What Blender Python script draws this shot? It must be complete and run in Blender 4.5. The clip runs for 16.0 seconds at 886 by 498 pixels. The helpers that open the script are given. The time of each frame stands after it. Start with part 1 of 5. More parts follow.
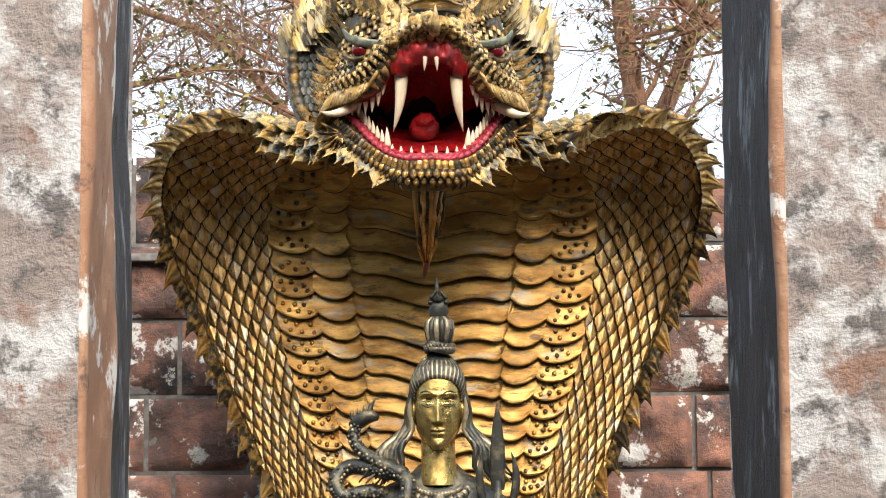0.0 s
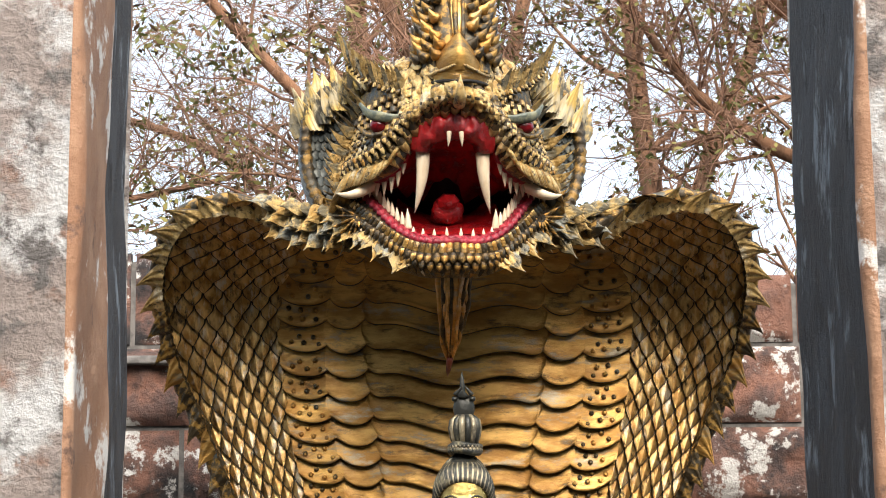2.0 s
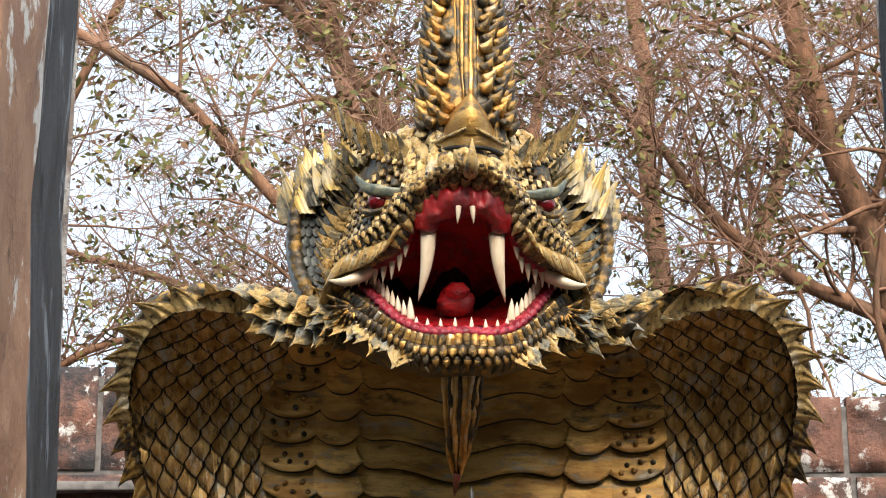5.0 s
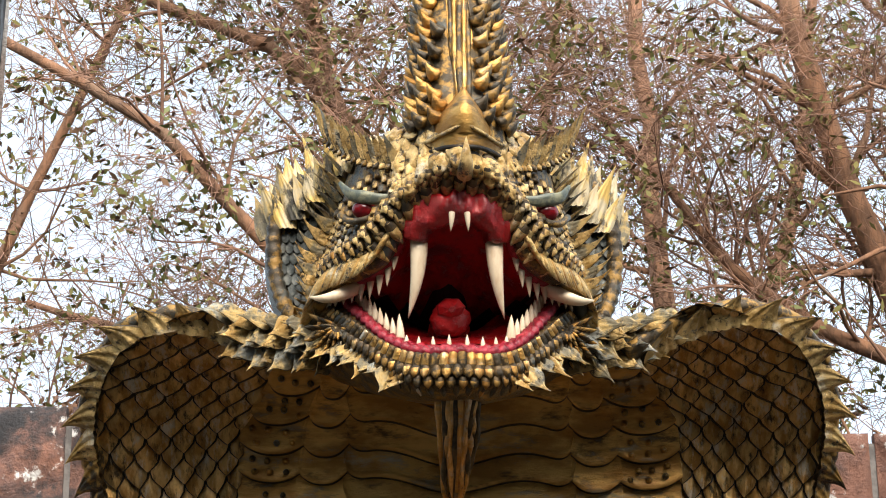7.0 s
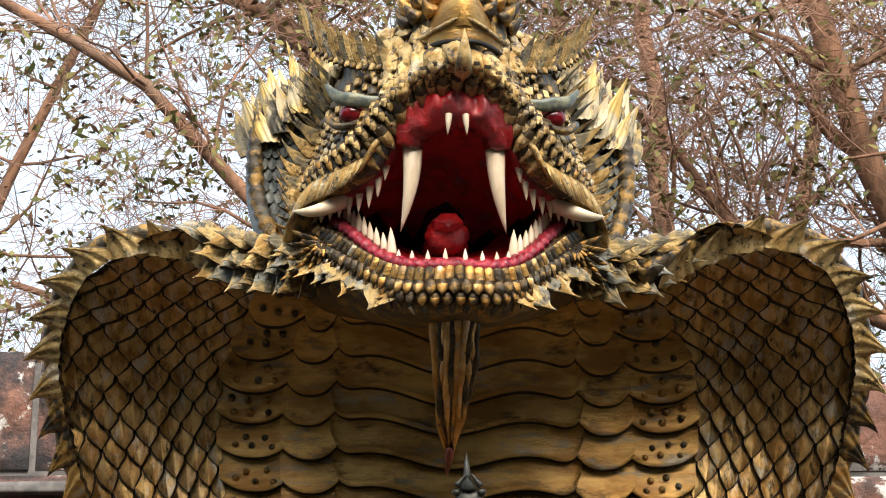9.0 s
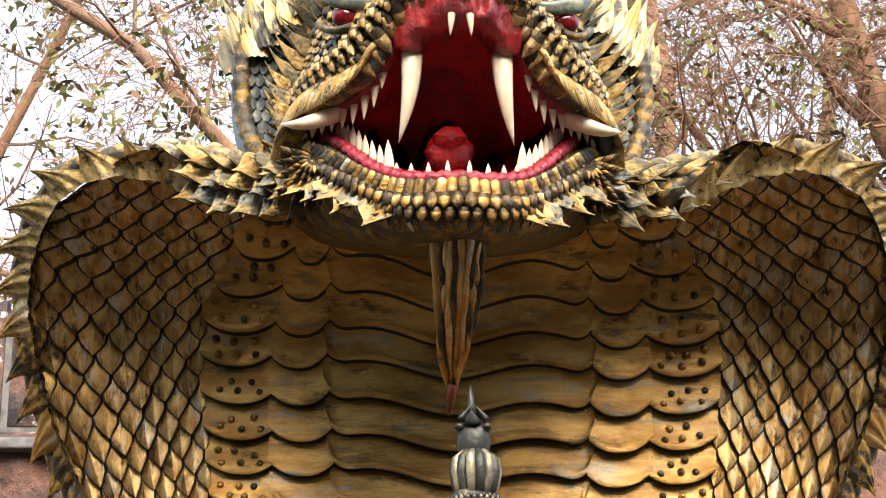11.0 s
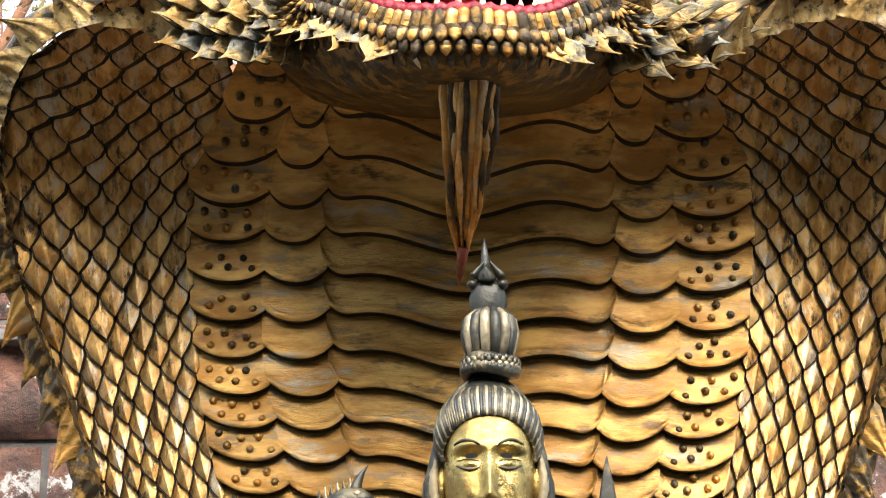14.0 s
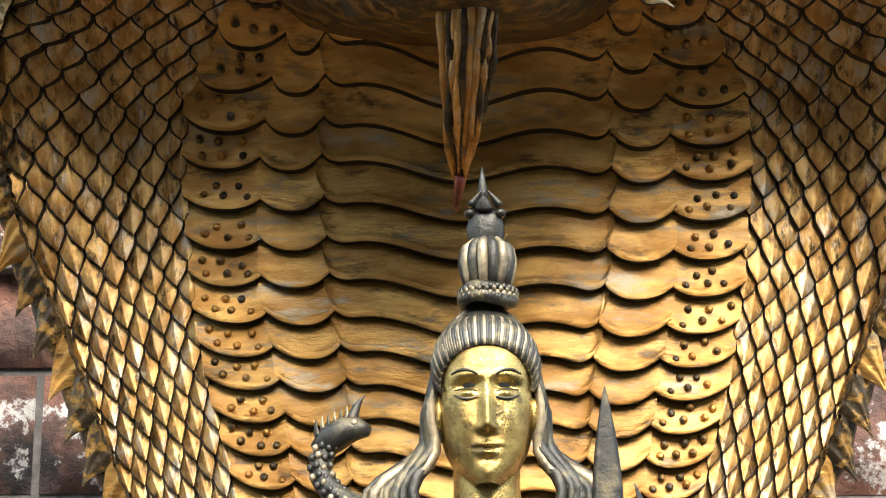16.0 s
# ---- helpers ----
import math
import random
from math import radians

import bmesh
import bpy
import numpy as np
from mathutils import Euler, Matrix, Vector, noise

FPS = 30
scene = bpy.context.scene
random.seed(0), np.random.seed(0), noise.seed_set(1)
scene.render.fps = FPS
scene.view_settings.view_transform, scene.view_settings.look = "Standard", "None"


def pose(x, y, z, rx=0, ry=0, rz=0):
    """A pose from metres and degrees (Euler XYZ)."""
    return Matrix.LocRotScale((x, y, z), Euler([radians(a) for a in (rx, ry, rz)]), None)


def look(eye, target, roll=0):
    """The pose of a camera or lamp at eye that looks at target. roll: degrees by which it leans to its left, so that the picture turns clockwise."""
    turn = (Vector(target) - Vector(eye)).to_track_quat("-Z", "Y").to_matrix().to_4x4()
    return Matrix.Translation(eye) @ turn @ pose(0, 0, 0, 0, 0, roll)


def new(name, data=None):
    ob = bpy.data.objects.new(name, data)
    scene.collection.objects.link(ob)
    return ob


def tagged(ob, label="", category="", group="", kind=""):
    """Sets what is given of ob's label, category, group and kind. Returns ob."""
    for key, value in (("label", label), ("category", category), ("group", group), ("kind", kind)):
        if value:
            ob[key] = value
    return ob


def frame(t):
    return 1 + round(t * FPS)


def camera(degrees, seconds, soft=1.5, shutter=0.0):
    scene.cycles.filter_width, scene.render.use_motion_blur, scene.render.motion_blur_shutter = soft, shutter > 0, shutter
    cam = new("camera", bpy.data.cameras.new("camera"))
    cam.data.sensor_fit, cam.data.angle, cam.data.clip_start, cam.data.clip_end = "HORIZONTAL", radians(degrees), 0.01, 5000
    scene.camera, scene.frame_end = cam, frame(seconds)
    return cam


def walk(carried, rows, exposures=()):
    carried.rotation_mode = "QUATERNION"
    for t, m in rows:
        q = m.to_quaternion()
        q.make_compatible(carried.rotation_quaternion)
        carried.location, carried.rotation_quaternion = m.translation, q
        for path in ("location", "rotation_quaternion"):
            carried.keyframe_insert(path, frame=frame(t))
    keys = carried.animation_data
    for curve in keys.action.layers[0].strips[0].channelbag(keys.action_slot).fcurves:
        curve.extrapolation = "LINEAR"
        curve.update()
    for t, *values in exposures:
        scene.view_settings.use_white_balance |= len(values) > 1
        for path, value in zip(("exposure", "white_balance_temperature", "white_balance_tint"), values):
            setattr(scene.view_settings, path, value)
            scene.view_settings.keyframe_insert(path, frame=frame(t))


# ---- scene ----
cam = camera(26.0, 16.0, soft=1.0)
PATH = [
    (0, (0.106, -9.277, 1.767), (0.101, -7.286, 1.953), -0.4),
    (0.5, (0.081, -9.112, 1.736), (0.075, -7.124, 1.959), -0.4),
    (1, (0.061, -8.926, 1.699), (0.055, -6.943, 1.96), -0.5),
    (1.5, (0.035, -8.749, 1.66), (0.027, -6.772, 1.958), -0.5),
    (2, (0.015, -8.566, 1.616), (0.007, -6.594, 1.952), -0.5),
    (2.5, (0.021, -8.38, 1.58), (0.012, -6.415, 1.952), -0.5),
    (3, (0.035, -8.196, 1.542), (0.024, -6.237, 1.949), -0.6),
    (3.5, (0.047, -8.004, 1.513), (0.038, -6.053, 1.953), -0.6),
    (4, (0.044, -7.818, 1.502), (0.034, -5.874, 1.973), -0.5),
    (4.5, (0.02, -7.631, 1.477), (0.009, -5.695, 1.979), -0.3),
    (5, (-0.008, -7.463, 1.447), (-0.018, -5.535, 1.98), -0.1),
    (7.5, (0.021, -6.638, 1.365), (0.01, -4.738, 1.988), -0.6),
    (8, (0.022, -6.472, 1.323), (0.011, -4.573, 1.95), -0.5),
    (8.5, (0.029, -6.323, 1.28), (0.017, -4.425, 1.911), -0.4),
    (11, (0.019, -5.621, 1.116), (0.006, -3.733, 1.777), -0.3),
    (11.5, (0.02, -5.503, 1.083), (0.007, -3.616, 1.746), -0.3),
    (12, (0.013, -5.393, 1.062), (0.0, -3.506, 1.724), -0.3),
    (12.5, (-0.001, -5.295, 1.042), (-0.014, -3.406, 1.698), -0.3),
    (13, (-0.008, -5.206, 1.018), (-0.022, -3.315, 1.668), -0.3),
    (13.5, (-0.009, -5.129, 0.989), (-0.02, -3.235, 1.632), -0.3),
    (14, (-0.019, -5.06, 0.963), (-0.029, -3.165, 1.604), -0.4),
    (14.5, (-0.036, -5.033, 0.977), (-0.044, -3.132, 1.601), -0.3),
    (15, (-0.038, -5.03, 0.985), (-0.047, -3.123, 1.589), -0.3),
    (15.5, (-0.041, -5.037, 0.987), (-0.048, -3.124, 1.57), -0.3),
    (16, (-0.03, -5.034, 0.974), (-0.033, -3.117, 1.543), -0.4),
]
walk(cam, [(t, look(eye, target, roll)) for t, eye, target, roll in PATH], [(0.0, 0.62), (2.5, 0.55), (5.0, 0.45), (8.5, 0.4), (11.0, 1.05), (16.0, 1.3)])

# ---- light ----
SUN_EL, SUN_AZ = 44.0, 166.0   # height, and compass bearing from +y
world = bpy.data.worlds.new("sky")
scene.world = world
world.use_nodes = True
wn = world.node_tree
sky = wn.nodes.new("ShaderNodeTexSky")
sky.sky_type = "NISHITA"
sky.sun_disc = False
sky.sun_elevation = radians(SUN_EL)
sky.sun_rotation = radians(SUN_AZ)
sky.dust_density = 3.0
sky.air_density = 1.2
haze = wn.nodes.new("ShaderNodeMix")   # thin white cloud over the whole sky
haze.data_type = "RGBA"
haze.inputs["Factor"].default_value = 0.6
haze.inputs["B"].default_value = (7.4, 8.7, 10.0, 1)
wn.links.new(sky.outputs["Color"], haze.inputs["A"])
wn.nodes["Background"].inputs["Strength"].default_value = 0.15
wn.links.new(haze.outputs["Result"], wn.nodes["Background"].inputs["Color"])
sun_data = bpy.data.lights.new("sun", "SUN")
sun_data.energy = 5.4
sun_data.angle = radians(42.0)
sun_data.color = (1.0, 0.88, 0.76)
sun = new("sun", sun_data)
ce = math.cos(radians(SUN_EL))
sun.matrix_world = look((ce * math.sin(radians(SUN_AZ)) * 30, ce * math.cos(radians(SUN_AZ)) * 30, math.sin(radians(SUN_EL)) * 30), (0, 0, 0))


# ---- materials ----
def material(name, base, second, scale, mix=(0.42, 0.62), rough=(0.4, 0.6), metal=0.0, bump=0.3, bump_scale=None,
             third=None, third_scale=2.0, third_mix=(0.5, 0.6), stretch=(1, 1, 1), vary=0.0, depth=0.01, coat=0.0,
             fourth=None, fourth_scale=2.0, fourth_mix=(0.5, 0.6)):
    """Two colours mixed by noise, a third and a fourth in patches of their own, fine relief, and a random tint for each object."""
    m = bpy.data.materials.new(name)
    m.use_nodes = True
    nt = m.node_tree
    b = nt.nodes["Principled BSDF"]
    coord = nt.nodes.new("ShaderNodeTexCoord")
    mapping = nt.nodes.new("ShaderNodeMapping")
    mapping.inputs["Scale"].default_value = stretch
    nt.links.new(coord.outputs["Object"], mapping.inputs["Vector"])

    def noise_node(sc, detail=8.0, r=0.62):
        n = nt.nodes.new("ShaderNodeTexNoise")
        n.inputs["Scale"].default_value, n.inputs["Detail"].default_value, n.inputs["Roughness"].default_value = sc, detail, r
        nt.links.new(mapping.outputs["Vector"], n.inputs["Vector"])
        return n

    def ramp(src, lo, hi):
        r = nt.nodes.new("ShaderNodeMapRange")
        r.interpolation_type = "SMOOTHSTEP"
        r.inputs["From Min"].default_value, r.inputs["From Max"].default_value = lo, hi
        nt.links.new(src, r.inputs["Value"])
        return r.outputs["Result"]

    def blend(fac, a, c):
        x = nt.nodes.new("ShaderNodeMix")
        x.data_type = "RGBA"
        nt.links.new(fac, x.inputs["Factor"])
        for sock, v in ((x.inputs["A"], a), (x.inputs["B"], c)):
            if isinstance(v, tuple):
                sock.default_value = (*v, 1)
            else:
                nt.links.new(v, sock)
        return x.outputs["Result"]

    n1 = noise_node(scale)
    f1 = ramp(n1.outputs["Fac"], *mix)
    col = blend(f1, base, second)
    if third:
        n2 = noise_node(third_scale, 10.0, 0.7)
        f2 = ramp(n2.outputs["Fac"], *third_mix)
        col = blend(f2, col, third)
    if fourth:
        n4 = noise_node(fourth_scale, 12.0, 0.72)
        col = blend(ramp(n4.outputs["Fac"], *fourth_mix), col, fourth)
    if vary:
        info = nt.nodes.new("ShaderNodeObjectInfo")
        hsv = nt.nodes.new("ShaderNodeHueSaturation")
        r = nt.nodes.new("ShaderNodeMapRange")
        r.inputs["To Min"].default_value, r.inputs["To Max"].default_value = 1 - vary, 1 + vary
        nt.links.new(info.outputs["Random"], r.inputs["Value"])
        nt.links.new(r.outputs["Result"], hsv.inputs["Value"])
        nt.links.new(col, hsv.inputs["Color"])
        col = hsv.outputs["Color"]
    nt.links.new(col, b.inputs["Base Color"])
    rr = nt.nodes.new("ShaderNodeMapRange")
    rr.inputs["To Min"].default_value, rr.inputs["To Max"].default_value = rough
    nt.links.new(f1, rr.inputs["Value"])
    nt.links.new(rr.outputs["Result"], b.inputs["Roughness"])
    b.inputs["Metallic"].default_value = metal
    b.inputs["Coat Weight"].default_value, b.inputs["Coat Roughness"].default_value = coat, 0.3
    if bump:
        n3 = noise_node(bump_scale or scale * 3, 10.0, 0.7)
        bn = nt.nodes.new("ShaderNodeBump")
        bn.inputs["Strength"].default_value, bn.inputs["Distance"].default_value = bump, depth
        nt.links.new(n3.outputs["Fac"], bn.inputs["Height"])
        nt.links.new(bn.outputs["Normal"], b.inputs["Normal"])
    return m


GOLD = material("aged_gold_paint", (0.72, 0.43, 0.125), (0.40, 0.20, 0.045), 7, (0.36, 0.62), (0.31, 0.47), 0.80, 0.6, 34,
                (0.070, 0.044, 0.020), 12, (0.50, 0.68), (0.55, 1, 1.7), 0.14, 0.012, 0.15, (0.54, 0.46, 0.32), 6, (0.52, 0.70))
GOLD_SCALE = material("gold_scale_paint", (0.76, 0.50, 0.19), (0.46, 0.24, 0.06), 12, (0.38, 0.62), (0.29, 0.45), 0.80, 0.6, 44,
                      (0.050, 0.034, 0.018), 16, (0.50, 0.67), (2.2, 1, 0.8), 0.22, 0.010, 0.25, (0.66, 0.58, 0.44), 9, (0.51, 0.65))
GOLD_DARK = material("dark_gold_paint", (0.050, 0.037, 0.020), (0.36, 0.21, 0.05), 24, (0.46, 0.60), (0.34, 0.5), 0.45, 0.6, 50,
                     (0.08, 0.085, 0.075), 9, (0.53, 0.64), (1, 1, 1), 0.25, 0.012, 0.1)
GOLD_PALE = material("pale_gold_paint", (0.74, 0.53, 0.22), (0.42, 0.26, 0.075), 18, (0.42, 0.60), (0.32, 0.48), 0.4, 0.8, 45,
                     (0.060, 0.046, 0.028), 27, (0.52, 0.63), (1, 1, 1), 0.20, 0.015, 0.15, (0.66, 0.57, 0.40), 11, (0.54, 0.66))
GREY_SCALE = material("blue_grey_paint", (0.050, 0.060, 0.058), (0.15, 0.16, 0.145), 18, (0.4, 0.62), (0.35, 0.5), 0.25, 0.6, 60,
                      (0.28, 0.21, 0.09), 30, (0.58, 0.70), (1, 1, 1), 0.2, 0.012)
FRILL = material("weathered_frill_paint", (0.56, 0.41, 0.17), (0.20, 0.18, 0.12), 18, (0.42, 0.58), (0.34, 0.5), 0.3, 0.8, 40,
                 (0.38, 0.41, 0.38), 11, (0.51, 0.62), (1, 1, 1), 0.22, 0.015, 0.1, (0.045, 0.042, 0.032), 22, (0.53, 0.64))
PATINA = material("brown_patina", (0.11, 0.070, 0.028), (0.034, 0.026, 0.015), 20, (0.42, 0.60), (0.4, 0.6), 0.3, 0.5, 40)
# patina of the recesses, dark enough to carry their shadow lines too
GROOVE = material("dark_patina_and_shade", (0.016, 0.013, 0.009), (0.05, 0.034, 0.015), 9, (0.5, 0.7), (0.5, 0.7), 0.2, 0.4, 40)
RED = material("red_gloss_paint", (0.46, 0.010, 0.012), (0.20, 0.004, 0.006), 14, (0.42, 0.62), (0.14, 0.30), 0.0, 0.8, 26, None, depth=0.02, coat=0.6)
GUM = material("dark_pink_gum_paint", (0.17, 0.006, 0.016), (0.42, 0.035, 0.055), 26, (0.42, 0.62), (0.28, 0.42), 0.0, 0.5, 30, depth=0.015)
THROAT = material("near_black_throat", (0.012, 0.003, 0.003), (0.03, 0.004, 0.004), 6, (0.4, 0.6), (0.7, 0.9), 0.0, 0.1)
IVORY = material("ivory_paint", (0.74, 0.62, 0.44), (0.62, 0.47, 0.30), 9, (0.45, 0.7), (0.35, 0.5), 0.0, 0.15, 60, None, 2, (0.5, 0.6), (3, 3, 1))
EYE_RED = material("dark_red_eye", (0.16, 0.006, 0.010), (0.05, 0.003, 0.004), 12, (0.45, 0.65), (0.08, 0.15), 0.0, 0.0)
BRONZE = material("polished_bronze_paint", (0.56, 0.41, 0.14), (0.26, 0.18, 0.06), 11, (0.42, 0.66), (0.26, 0.40), 0.88, 0.4, 60,
                  (0.045, 0.040, 0.028), 9, (0.52, 0.70), (1, 1, 1))
IRON = material("blackened_bronze", (0.045, 0.047, 0.042), (0.17, 0.15, 0.09), 16, (0.48, 0.68), (0.35, 0.5), 0.5, 0.35, 60)
BLOCK = material("red_brown_cast_stone", (0.27, 0.130, 0.088), (0.13, 0.080, 0.068), 6, (0.38, 0.62), (0.8, 0.95), 0.0, 1.0, 12,
                 (0.030, 0.030, 0.032), 1.3, (0.49, 0.62), (1, 1, 1), 0.28, 0.035, 0.0, (0.66, 0.65, 0.62), 4.2, (0.55, 0.595))
MORTAR = material("grey_mortar", (0.10, 0.095, 0.09), (0.18, 0.17, 0.16), 12, (0.4, 0.6), (0.85, 0.95), 0.0, 0.6, 30)
PILLAR = material("lichen_stained_plaster", (0.33, 0.28, 0.255), (0.60, 0.61, 0.61), 4.2, (0.45, 0.56), (0.8, 0.95), 0.0, 1.0, 9,
                  (0.15, 0.14, 0.135), 9, (0.50, 0.62), (1, 1, 1), 0.0, 0.06, 0.0, (0.28, 0.17, 0.125), 2.0, (0.55, 0.63))
PILLAR_EDGE = material("brown_washed_plaster", (0.28, 0.145, 0.08), (0.40, 0.24, 0.15), 5, (0.4, 0.65), (0.6, 0.85), 0.0, 0.7, 16,
                       (0.66, 0.64, 0.60), 3.6, (0.54, 0.59), (1.0, 1.0, 0.9), 0.0, 0.02, 0.0, (0.12, 0.07, 0.05), 7, (0.58, 0.68))
# plaster of the inner faces, with their shade put into the colour
PILLAR_SIDE = material("shaded_grey_plaster", (0.020, 0.022, 0.027), (0.065, 0.070, 0.080), 5, (0.42, 0.66), (0.6, 0.85), 0.0, 0.9, 18,
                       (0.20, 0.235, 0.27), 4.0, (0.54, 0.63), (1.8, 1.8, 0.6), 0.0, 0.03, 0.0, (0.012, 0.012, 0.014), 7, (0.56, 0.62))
BARK = material("brown_bark", (0.34, 0.175, 0.095), (0.18, 0.10, 0.06), 14, (0.4, 0.62), (0.85, 0.95), 0.0, 0.8, 40, (0.27, 0.17, 0.11), 3, (0.5, 0.65), (1, 1, 0.3), 0.15, 0.02)
TWIG = material("thin_twig_bark", (0.36, 0.20, 0.13), (0.19, 0.11, 0.075), 3, (0.35, 0.65), (0.85, 0.95), 0.0, 0.0)
LEAF = material("dry_green_leaf", (0.11, 0.135, 0.035), (0.22, 0.19, 0.055), 3, (0.35, 0.6), (0.6, 0.8), 0.0, 0.0)
LEAF_DRY = material("dry_brown_leaf", (0.20, 0.11, 0.05), (0.11, 0.06, 0.035), 3, (0.35, 0.6), (0.7, 0.9), 0.0, 0.0)
# for the added wall behind the camera, dark so the hood reflects little
DARK_SCREEN = material("dark_screen_green", (0.018, 0.026, 0.010), (0.035, 0.040, 0.018), 6, (0.4, 0.6), (0.8, 0.95), 0.0, 0.9, 20)
# ground colour set very dark to keep bounced light off the upper hood
EARTH = material("low_bounce_earth", (0.020, 0.015, 0.010), (0.012, 0.009, 0.007), 2, (0.4, 0.6), (0.9, 1.0), 0.0, 0.6, 8, (0.018, 0.022, 0.009), 0.4, (0.5, 0.65))


# ---- mesh tools ----
class Shape:
    """Vertices and faces gathered piece by piece, with a material slot for each face."""

    def __init__(self):
        self.v, self.f, self.s = [], [], []

    def add(self, verts, faces, slot=0):
        n = len(self.v)
        self.v.extend(tuple(p) for p in verts)
        self.f.extend(tuple(i + n for i in face) for face in faces)
        self.s.extend(slot if isinstance(slot, list) else [slot] * len(faces))
        return self


def part(name, shape, mats, parent=None, label="", smooth=True):
    me = bpy.data.meshes.new(name)
    me.from_pydata(shape.v, [], shape.f)
    for m in mats if isinstance(mats, (list, tuple)) else [mats]:
        me.materials.append(m)
    me.polygons.foreach_set("material_index", shape.s)
    me.polygons.foreach_set("use_smooth", [smooth] * len(shape.f))
    me.update()
    ob = new(name, me)
    if parent:
        ob.parent = parent
    if label:
        tagged(ob, label)
    return ob


def grid(fn, nu, nv, wrap=False):
    """A sheet of (nu + 1) x (nv + 1) points fn(u, v), u and v from 0 to 1."""
    cols = nu if wrap else nu + 1
    verts = [fn(i / nu, j / nv) for j in range(nv + 1) for i in range(cols)]
    faces = []
    for j in range(nv):
        for i in range(nu):
            a, b = i, (i + 1) % cols
            faces.append((j * cols + a, j * cols + b, (j + 1) * cols + b, (j + 1) * cols + a))
    return verts, faces


def tube(points, radii, sides=8, flat=1.0, caps=True, wide=None):
    """A round rod along points; flat squashes it along its second axis."""
    pts = [Vector(p) for p in points]
    verts, faces = [], []
    ref = Vector((0.13, 0.21, 1)).normalized()
    t0 = (pts[1] - pts[0]).normalized()
    side = t0.cross(ref)
    if side.length < 0.2:
        side = t0.cross(Vector((0, 1, 0.1)))
    if wide is not None:
        side = Vector(wide)
    side.normalize()
    for k, p in enumerate(pts):
        t = (pts[min(k + 1, len(pts) - 1)] - pts[max(k - 1, 0)]).normalized()
        side = (side - t * side.dot(t)).normalized()
        up = t.cross(side)
        for i in range(sides):
            a = 2 * math.pi * i / sides
            verts.append(p + (side * math.cos(a) + up * math.sin(a) * flat) * radii[k])
    for k in range(len(pts) - 1):
        for i in range(sides):
            j = (i + 1) % sides
            faces.append((k * sides + i, k * sides + j, (k + 1) * sides + j, (k + 1) * sides + i))
    if caps:
        faces.append(tuple(reversed(range(sides))))
        faces.append(tuple(range((len(pts) - 1) * sides, len(pts) * sides)))
    return verts, faces


def blob(center, radius, nu=14, nv=9, warp=0.0, freq=3.0):
    """A closed lump with the three half-axes in radius, made uneven by warp."""
    def fn(u, v):
        a, b = 2 * math.pi * u, math.pi * (0.001 + 0.998 * v)
        d = Vector((math.cos(a) * math.sin(b), math.sin(a) * math.sin(b), math.cos(b)))
        k = 1 + warp * noise.noise(d * freq + Vector(center) * 7)
        return tuple(center[n] + d[n] * radius[n] * k for n in range(3))
    return grid(fn, nu, nv, True)


def slab(lo, hi, bevel=0.01, jitter=0.0, seed=0):
    """A block with cut edges, whose faces are drawn in a little and made uneven."""
    bm = bmesh.new()
    bmesh.ops.create_cube(bm, size=1)
    size = [hi[n] - lo[n] for n in range(3)]
    for v in bm.verts:
        v.co = Vector([lo[n] + (v.co[n] + 0.5) * size[n] for n in range(3)])
    bmesh.ops.bevel(bm, geom=bm.edges[:], offset=bevel, segments=2, affect="EDGES", profile=0.6)
    rnd = random.Random(seed)
    for v in bm.verts:
        v.co += Vector([rnd.uniform(-jitter, jitter) for _ in range(3)])
    bm.verts.index_update()
    out = [tuple(v.co) for v in bm.verts], [tuple(v.index for v in f.verts) for f in bm.faces]
    bm.free()
    return out


def curve(table, x):
    """A smooth value between the rows (x, value) of a short table."""
    if x <= table[0][0]:
        return table[0][1]
    for (a, va), (b, vb) in zip(table, table[1:]):
        if x <= b:
            return va + (vb - va) * (x - a) / (b - a)
    return table[-1][1]


def along(points, n):
    """n points at even steps on a smooth line through the given ones."""
    p = [Vector(q) for q in points]
    p = [2 * p[0] - p[1]] + p + [2 * p[-1] - p[-2]]
    dense = []
    for k in range(1, len(p) - 2):
        for i in range(24):
            t = i / 24
            dense.append(0.5 * ((2 * p[k]) + (p[k + 1] - p[k - 1]) * t + (2 * p[k - 1] - 5 * p[k] + 4 * p[k + 1] - p[k + 2]) * t * t
                                + (3 * p[k] - p[k - 1] - 3 * p[k + 1] + p[k + 2]) * t ** 3))
    dense.append(p[-2])
    far = [0.0]
    for a, b in zip(dense, dense[1:]):
        far.append(far[-1] + (b - a).length)
    out, k = [], 0
    for i in range(n):
        want = far[-1] * i / (n - 1)
        while k < len(far) - 2 and far[k + 1] < want:
            k += 1
        w = (want - far[k]) / max(far[k + 1] - far[k], 1e-9)
        out.append(dense[k].lerp(dense[k + 1], min(max(w, 0), 1)))
    return out


def smooth(a, b, x):
    t = min(max((x - a) / (b - a), 0), 1)
    return t * t * (3 - 2 * t)


def hook(base, out, bend, length, width, thick=0.5, n=6, sides=6, wide=None):
    """A horn or claw: starts at base along out, and its tip turns towards bend."""
    base, out, bend = Vector(base), Vector(out).normalized(), Vector(bend)
    pts = [base + out * length * k / (n - 1) + bend * length * (k / (n - 1)) ** 2 for k in range(n)]
    return tube(pts, [width * (1 - (k / (n - 1)) ** 1.4) + 0.0006 for k in range(n)], sides, thick, True, wide)


